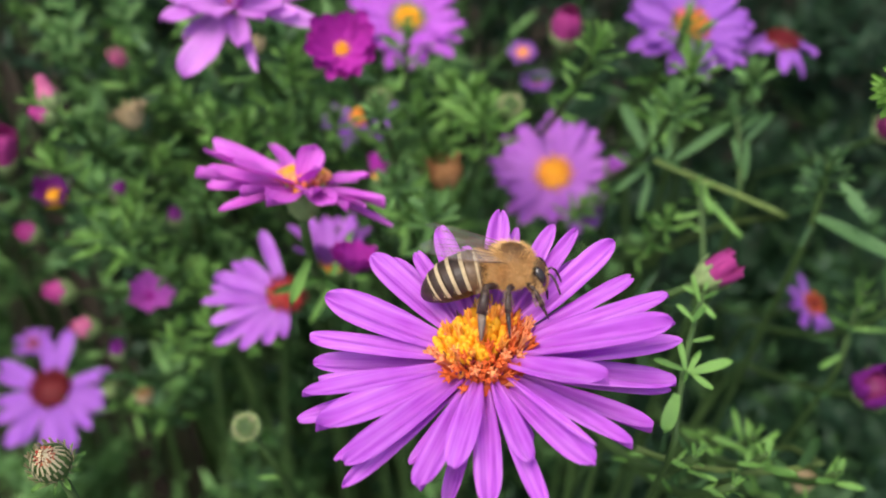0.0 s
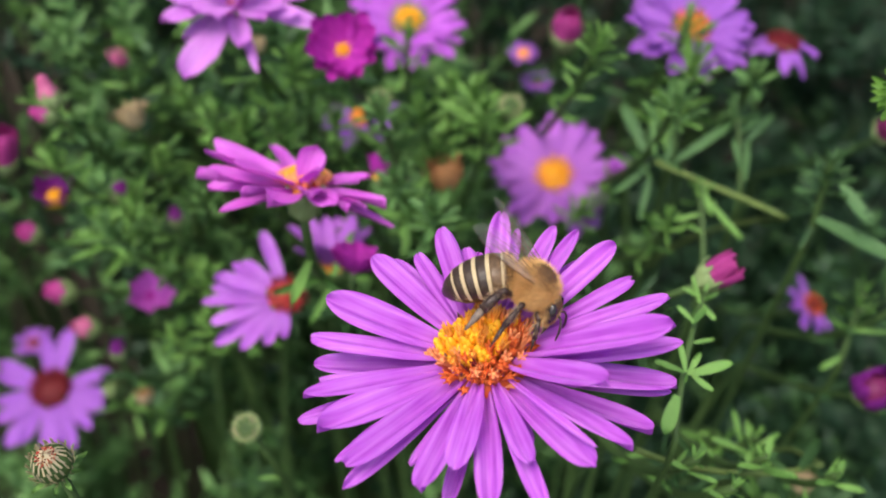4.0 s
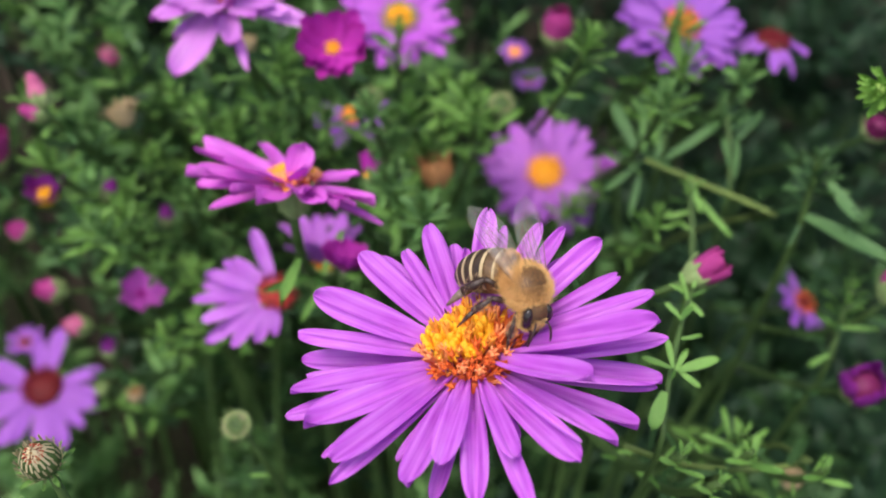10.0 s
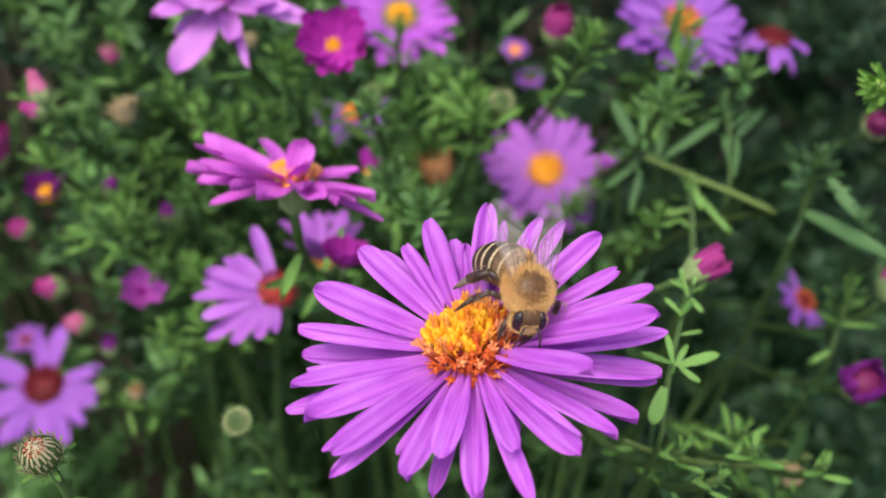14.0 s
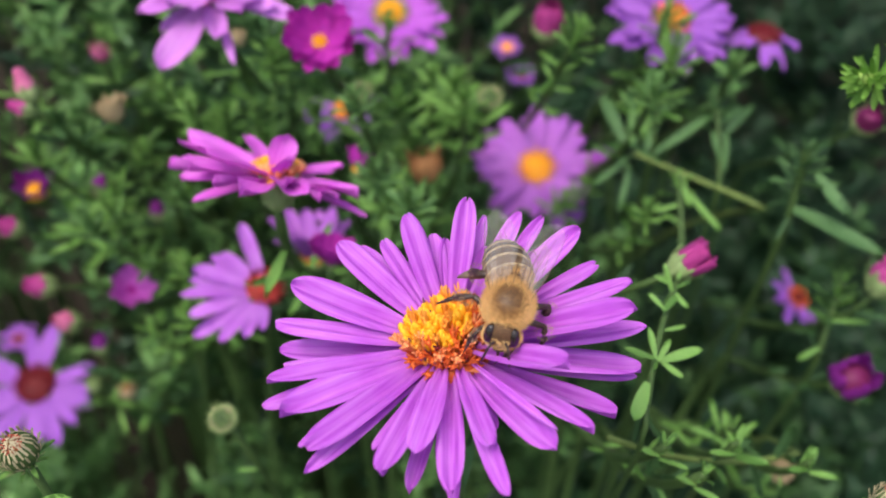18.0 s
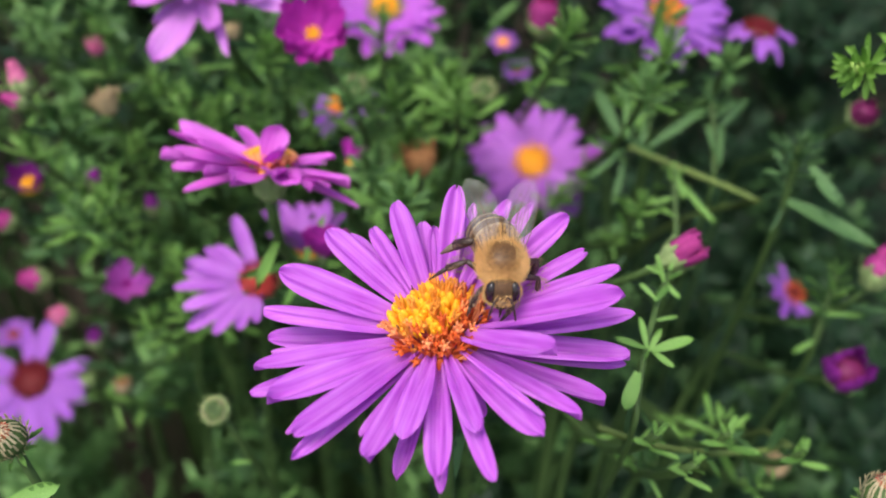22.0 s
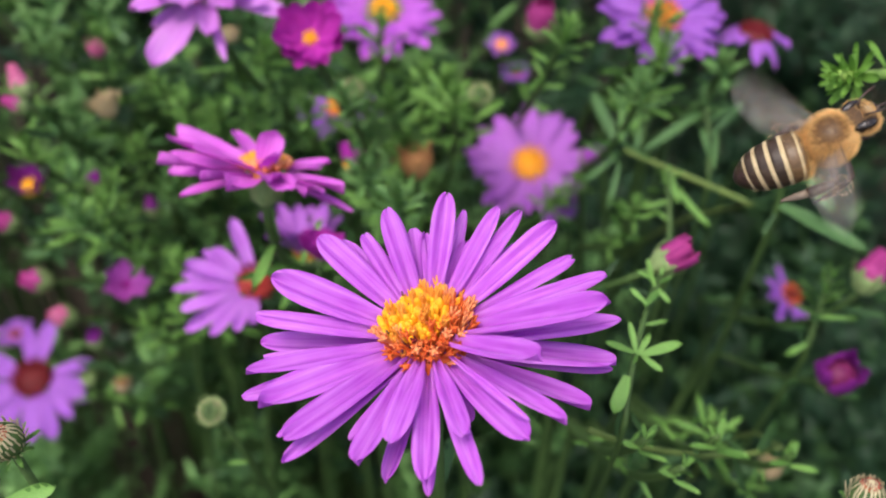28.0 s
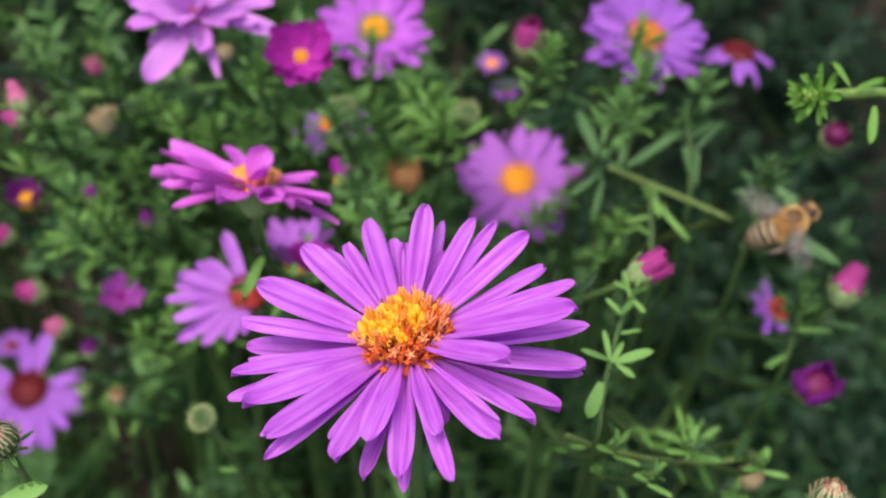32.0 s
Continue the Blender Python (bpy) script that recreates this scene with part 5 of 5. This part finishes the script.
def make_bee():
    root = tagged(empty("honey_bee", (0, 0, 0)), "golden-brown honey bee with a dark and cream banded abdomen", "bee")
    size = (2.4, 2.3, 2.2)
    thorax = part("thorax", ball(bmesh.new(), scaled((0, 0, 0), *[q * MM for q in size]), 20, 14), M_FUZZ, root, "furry golden-brown thorax")

    def bald(d):
        """Above zero on the worn brown patch of the back, with a ragged rim."""
        return 0.66 - math.hypot(d[0] - 0.2, d[1] * 0.9) + 0.55 * ((d[0] * 7919 + d[1] * 4241) % 1 - 0.5) if d[2] > 0 else -1
    part("fur", hairs((0, 0, 0), size, 17000, 0.72, 3, keep=lambda d: bald(d) < 0, back=0.25, thick=0.017), M_HAIR, thorax, kind="stuff")
    part("short_fur", hairs((0, 0, 0), size, 3200, 0.26, 4, keep=lambda d: bald(d) > -0.05, thick=0.018), M_BROWN_FUR, thorax, kind="stuff")
    hx, hz = 2.5, -1.55  # the head hangs low in front
    head = part("head", ball(bmesh.new(), scaled((hx * MM, 0, hz * MM), 1.05 * MM, 1.8 * MM, 1.75 * MM), 18, 12), M_FACE, root, "dark head with pale hair")
    for s in (1, -1):
        m = Matrix.Translation(((hx + 0.28) * MM, 1.12 * s * MM, (hz + 0.45) * MM)) @ Matrix.Rotation(radians(24 * s), 4, "Z") @ Matrix.Rotation(radians(-14), 4, "Y")
        part("eye", ball(bmesh.new(), m @ Matrix.Diagonal((0.72 * MM, 0.58 * MM, 1.15 * MM, 1)), 16, 12), M_EYE, head, "glossy black eye")
        pts = [(hx + dx, dy * s, hz + dz) for dx, dy, dz in ((0.85, 0.35, 0.3), (1.45, 0.75, 0.4), (1.8, 1.0, -0.05), (2.05, 1.2, -0.85), (2.2, 1.35, -1.65))]
        part("antenna", limb(pts, [0.12, 0.11, 0.13, 0.13, 0.1], 6), M_LEG, head, "thin dark antenna")
        pts = [(hx + dx, dy * s, hz + dz) for dx, dy, dz in ((0.55, 0.45, -0.85), (0.75, 0.35, -1.35), (0.8, 0.08, -1.7))]
        part("mandible", limb(pts, [0.28, 0.22, 0.08], 6), M_LEG, head)
    part("face_plate", ball(bmesh.new(), scaled(((hx + 0.6) * MM, 0, (hz - 0.4) * MM), 0.5 * MM, 0.75 * MM, 0.75 * MM), 12, 9), M_FACE_PALE, head)
    part("proboscis", limb([(hx + 0.55, 0, hz - 1.15), (hx + 0.8, 0, hz - 1.95), (hx + 0.75, 0, hz - 2.85)], [0.2, 0.16, 0.07], 6), M_LEG, head)
    part("fur", hairs((hx, 0, hz), (1.0, 1.8, 1.7), 5200, 0.42, 5, keep=lambda d: (d[2] < 0.35 and not (0.45 < abs(d[1]) < 0.86 and d[2] > -0.4 and d[0] > 0)) or d[0] < -0.2 or abs(d[1]) > 0.86, back=-0.1, thick=0.017), M_HAIR, head, kind="stuff")
    part("crown_fur", hairs((hx, 0, hz), (1.0, 1.8, 1.7), 2200, 0.3, 6, keep=lambda d: d[2] >= 0.45 and abs(d[1]) < 0.62, back=-0.1, thick=0.018), M_BROWN_FUR, head, kind="stuff")
    part("waist", ball(bmesh.new(), scaled((-2.1 * MM, 0, -0.35 * MM), 0.6 * MM, 0.95 * MM, 0.9 * MM), 12, 8), M_LEG, root)
    cuts = (0.0, 0.16, 0.32, 0.48, 0.63, 0.77, 1.0)
    waist_at = Matrix.Translation(WAIST * MM)
    abdomen = None
    for i in range(6):
        u0, u1 = cuts[i], cuts[i + 1]
        bm = ring(bmesh.new(), u0, u1 + 0.012 if i < 5 else 1.0, 0.965, 1.0 if i < 5 else 0.9)
        bmesh.ops.translate(bm, vec=-WAIST * MM, verts=bm.verts)
        if not i:
            abdomen = part("abdomen", bm, M_AMBER, root, "dark abdomen with cream bands", at=waist_at)
            x, z, r = abdomen_axis(0.08)
            part("fur", hairs(Vector((x - 0.3, 0, z)) - WAIST, (0.9, r * 1.15, r * 1.05), 3600, 0.7, 50, back=0.7, thick=0.018), M_HAIR, abdomen, kind="stuff", at=waist_at)
            continue
        part("abdomen_segment", bm, M_AMBER if i < 2 else M_SEGMENT, abdomen, "amber-brown segment" if i < 2 else "dark brown segment", at=waist_at)
        bm = ring(bmesh.new(), u0 + 0.004, u0 + 0.16 * (0.2 if i in (1, 5) else 0.32), 1.012, 1.0, 2, arc=(-18, 198))
        bmesh.ops.translate(bm, vec=-WAIST * MM, verts=bm.verts)
        part("hair_band", bm, M_BAND, abdomen, "pale cream hair band", at=waist_at)
        x, z, r = abdomen_axis(u0 + 0.03)
        part("fur", hairs(Vector((x, 0, z)) - WAIST, (0.5, r, r * 0.92), 1500, 0.26, 40 + i, keep=lambda d: abs(d[0]) < 0.6 and d[2] > -0.25, back=1.3, thick=0.018), M_BAND, abdomen, kind="stuff", at=waist_at)
    legs, wings = [], []
    for name, (hip, knee, ankle, toe, a, b, c) in LEGS.items():
        for s in (1, -1):
            hip_m = Vector((hip[0], hip[1] * s, hip[2])) * MM
            at = Matrix.Translation(hip_m)

            def rel(p):
                return tuple(q - w for q, w in zip((p[0], p[1] * s, p[2]), (hip[0], hip[1] * s, hip[2])))
            k, an, to = rel(knee), rel(ankle), rel(toe)
            mid1 = [q * 0.5 for q in k]
            leg = part("leg", limb([(0, 0, 0), mid1, k], [a * 0.8, a, a * 0.75]), M_LEG, root, "dark brown %s leg" % name, at=at)
            m2 = [(p + q) / 2 for p, q in zip(k, an)]
            part("tibia", limb([k, m2, an], [b * 0.55, b * 0.9, b]), M_LEG, leg, at=at)
            t1 = [p + (q - p) * 0.45 for p, q in zip(an, to)]
            t2 = [p + (q - p) * 0.75 for p, q in zip(an, to)]
            part("tarsus", limb([an, t1, t2, to], [c, c * 0.85, c * 0.5, c * 0.3]), M_TARSUS if name == "hind" else M_LEG, leg, at=at)
            span = (Vector(an) - Vector(k)) / 2
            fringe = hairs(m2, (b * 1.0,) * 3, 200, 0.16, len(legs) + 70, back=0.1, thick=0.012)
            part("fur", fringe, M_LEG_HAIR, leg, kind="stuff", at=at @ Matrix.Translation(Vector(m2) * MM) @ Matrix.Diagonal((1 + abs(span.x) / b * 0.7, 1 + abs(span.y) / b * 0.7, 1 + abs(span.z) / b * 0.7, 1)) @ Matrix.Translation(Vector(m2) * -MM))
            legs.append((name, s, hip_m, leg))
    for s in (1, -1):
        for name, L, w, off in (("forewing", 9.0, 3.0, 0.0), ("hindwing", 6.3, 2.1, -0.5)):
            bm = bmesh.new()
            rows = []
            for i in range(13):
                u = i / 12
                front = 0.10 * w + 0.12 * w * math.sin(math.pi * u)
                rear = -w * (0.10 + 0.78 * math.sin(math.pi * min(1.0, 0.06 + u * 0.74)) ** 1.3)
                if u > 0.8:
                    q = math.sqrt(max(0.0, 1 - ((u - 0.8) / 0.2) ** 2))
                    mid = (front + rear) / 2
                    front, rear = mid + (front - mid) * max(q, 0.1), mid + (rear - mid) * max(q, 0.1)
                rows.append([bm.verts.new((L * u * MM, (front + (rear - front) * v / 4) * MM * -s, (0.10 * math.sin(3 * u + v) + 0.012 * h) * MM))
                             for h in (1, -1) for v in range(5)])
            for r0, r1 in zip(rows, rows[1:]):
                for v in range(4):
                    bm.faces.new((r0[v], r1[v], r1[v + 1], r0[v + 1]))
                    bm.faces.new((r0[v + 5], r0[v + 6], r1[v + 6], r1[v + 5]))
            root_at = Vector((0.1 + off, 1.5 * s, 1.15)) * MM
            wing = part("wing", bm, M_WING, root, "clear brown-veined %s" % name, at=Matrix.Translation(root_at))
            edge = [(L * u, -s * (0.10 * w + 0.12 * w * math.sin(math.pi * u)), 0.05) for u in (0, 0.2, 0.4, 0.6, 0.8, 0.92)]
            part("vein", limb(edge, [0.07, 0.045, 0.035, 0.028, 0.022, 0.016], 5), M_VEIN, wing, at=Matrix.Translation(root_at))
            for q, reach, out in ((0.16, 0.8, 0.1), (0.34, 0.92, 0.3), (0.58, 0.85, 0.6), (0.8, 0.6, 0.9)):
                pts = [(L * u * reach, s * w * q * math.sin(math.pi * min(1, 0.1 + u * 0.62)) * (1 + 0.15 * math.sin(4 * u + out)), 0.03) for u in (0, 0.25, 0.5, 0.75, 1.0)]
                part("vein", limb(pts, [0.05, 0.035, 0.03, 0.024, 0.014], 4), M_VEIN, wing, at=Matrix.Translation(root_at))
            for u0, q0, q1 in ((0.42, 0.14, 0.34), (0.62, 0.15, 0.36), (0.5, 0.34, 0.6), (0.72, 0.33, 0.55)):
                pts = [(L * (u0 + 0.05 * v), s * w * (q0 + (q1 - q0) * v) * math.sin(math.pi * (0.1 + u0 * 0.66)), 0.03) for v in (0, 0.5, 1)]
                part("vein", limb(pts, [0.024, 0.02, 0.024], 4), M_VEIN, wing, at=Matrix.Translation(root_at))
            wings.append((name, s, root_at, wing))
    return root, legs, wings, abdomen, head


BEE, BEE_LEGS, BEE_WINGS, BEE_ABDOMEN, BEE_HEAD = make_bee()
TAKE_OFF = 22.4

BEE_ROWS = [
    (0, 0.00677, 0.06998, 0.55493, -14, -11, -5),
    (1, 0.00873, 0.06780, 0.55500, -15, 4, -20),
    (2, 0.00932, 0.06709, 0.55502, -18, 24, -34),
    (3, 0.00916, 0.06716, 0.55501, -17, 17, -28),
    (6, 0.00886, 0.06756, 0.55500, -16, 28, -46),
    (7, 0.00889, 0.06899, 0.55500, -11, 11, -67),
    (8, 0.00849, 0.06757, 0.55495, -9, 8, -75),
    (9, 0.00797, 0.06792, 0.55494, -9, 7, -76),
    (10, 0.00945, 0.06636, 0.55502, -10, 11, -65),
    (11, 0.00949, 0.06495, 0.55499, -11, 16, -75),
    (12, 0.00944, 0.06524, 0.55498, -11, 11, -87),
    (13, 0.00942, 0.06542, 0.55499, -11, 12, -83),
    (14.5, 0.00966, 0.06500, 0.55498, -10, 12, -86),
    (16.5, 0.00994, 0.06451, 0.55497, -5, 6, -87),
    (18, 0.00971, 0.06233, 0.55495, -6, 8, -103),
    (19, 0.00981, 0.06248, 0.55496, -6, 8, -108),
    (20, 0.00957, 0.06241, 0.55494, -5, 9, -105),
    (21, 0.00950, 0.06208, 0.55491, -5, -5, -106),
    (22, 0.01044, 0.06629, 0.55500, -3, 3, -89),
    (22.5, 0.01021, 0.06714, 0.55710, 0, 2, -82),
    (23, 0.01018, 0.06630, 0.55787, -0, 0, -79),
    (23.5, 0.01060, 0.06686, 0.55802, -0, -8, -86),
    (24, 0.01347, 0.06936, 0.56154, -0, 4, -85),
    (24.5, 0.02308, 0.06954, 0.56636, -0, 12, -73),
    (25, 0.03201, 0.06716, 0.56841, -0, 12, -71),
    (25.5, 0.03778, 0.06325, 0.57016, 5, -7, -39),
    (27.5, 0.04427, 0.06666, 0.56855, 20, -58, 14),
    (28, 0.04239, 0.07139, 0.56730, 20, -45, 10),
    (28.5, 0.04198, 0.07128, 0.56134, 18, -34, 23),
    (29, 0.04465, 0.07852, 0.55283, 18, -26, 27),
    (29.5, 0.04652, 0.08066, 0.54728, 15, -25, 19),
    (30, 0.05374, 0.08971, 0.54049, 15, -26, 24),
    (30.5, 0.05601, 0.10444, 0.53549, 15, -29, 26),
    (31, 0.05663, 0.11379, 0.53174, 15, -29, 28),
    (31.5, 0.05965, 0.11983, 0.52396, 15, -26, 28),
    (32, 0.06957, 0.12176, 0.51723, 15, -31, 22),
]
ABDOMEN_ROWS = [  # seconds, droop and swing in degrees
    (0, 7, 10),
    (1, -3, 21),
    (2, -22, 32),
    (3, -17, 22),
    (6, -32, 30),
    (7, -30, 32),
    (8, -20, 32),
    (9, -30, 32),
    (10, -23, 32),
    (11, -20, 32),
    (12, -21, 32),
    (13, -21, 32),
    (14.5, -17, 32),
    (16.5, -7, 13),
    (18, 2, 17),
    (19, 2, 22),
    (20, 3, 16),
    (21, 24, 15),
    (22, -7, 12),
    (22.5, -10, 13),
    (23, -3, 17),
    (23.5, 26, 5),
    (24, 13, 4),
    (24.5, 15, -6),
    (25, 16, -11),
    (25.5, 29, -16),
    (27.5, 32, -12),
    (28, 28, -18),
    (28.5, 14, -7),
    (29, 11, -13),
    (29.5, 2, -23),
    (30, -1, -28),
    (30.5, -14, -26),
    (31, -12, -27),
    (31.5, -22, -31),
    (32, -4, -26),
]


def wing_pose(root_at, s, sweep, raise_, twist=0.0):
    """sweep: degrees back from straight out; raise_: degrees above level."""
    d = Vector((-math.sin(radians(sweep)) * math.cos(radians(raise_)), s * math.cos(radians(sweep)) * math.cos(radians(raise_)), math.sin(radians(raise_))))
    return Matrix.Translation(root_at) @ frame_of((0, 0, 0), d, Vector((0, 0, 1))) @ Matrix.Rotation(radians(twist), 4, "X")


def motions():
    walk(BEE, [(t, pose(x, y, z, roll, pitch, yaw)) for t, x, y, z, roll, pitch, yaw in BEE_ROWS])
    walk(BEE_ABDOMEN, [(t, Matrix.Translation(WAIST * MM) @ Matrix.Rotation(radians(yaw), 4, "Z") @ Matrix.Rotation(radians(pitch), 4, "Y")) for t, pitch, yaw in ABDOMEN_ROWS])
    # the head hangs while it feeds and lifts in flight
    neck = Vector((1.6, 0, -0.6)) * MM
    lifted = Matrix.Translation(neck + Vector((0.35, 0, 0)) * MM) @ Matrix.Rotation(radians(-50), 4, "Y") @ Matrix.Translation(-neck)
    walk(BEE_HEAD, [(0.0, Matrix()), (22.3, Matrix()), (23.3, lifted), (32.0, lifted)])
    for name, s, root_at, wing in BEE_WINGS:
        back = 5 if name == "hindwing" else 0
        shut = wing_pose(root_at, s, (76 if s < 0 else 82) + back, 20 - back, 12 * s)
        ajar = wing_pose(root_at, s, (64 if s < 0 else 80) + back, 20 - back, 12 * s)
        rest = wing_pose(root_at, s, 74 if name == "forewing" else 79, 14 if name == "forewing" else 9, 14 * s)
        rows = [(0.0, shut), (2.0, ajar), (6.0, ajar), (11.0, rest), (TAKE_OFF - 0.1, rest)]
        first = frame(TAKE_OFF)
        for f in range(first, frame(32.0) + 1):
            beat = (0.0, 1.0, 0.0, -1.0)[(f - 1) % 4]
            rows.append(((f - 1) / FPS, wing_pose(root_at, s, (22 if name == "forewing" else 34) + 12 * abs(beat), 16 + 76 * beat)))
        walk(wing, rows)
    for name, s, hip, leg in BEE_LEGS:
        stand = Matrix.Translation(hip)
        tuck = stand @ Matrix.Rotation(radians(-34), 4, "X") if s > 0 else stand
        reach = tuck if s > 0 else stand @ Matrix.Rotation(radians(-14), 4, "X") @ Matrix.Rotation(radians(-24 if name == "hind" else -6), 4, "Z")
        swing = {"fore": -35, "mid": 62, "hind": 92}[name]
        fly = stand @ Matrix.Rotation(radians(swing), 4, "Y") @ Matrix.Rotation(radians(-46 * s), 4, "X")
        walk(leg, [(0.0, stand), (3.0, stand), (7.0, tuck), (14.0, tuck), (16.5, reach), (22.3, reach), (23.3, fly), (32.0, fly)])


motions()
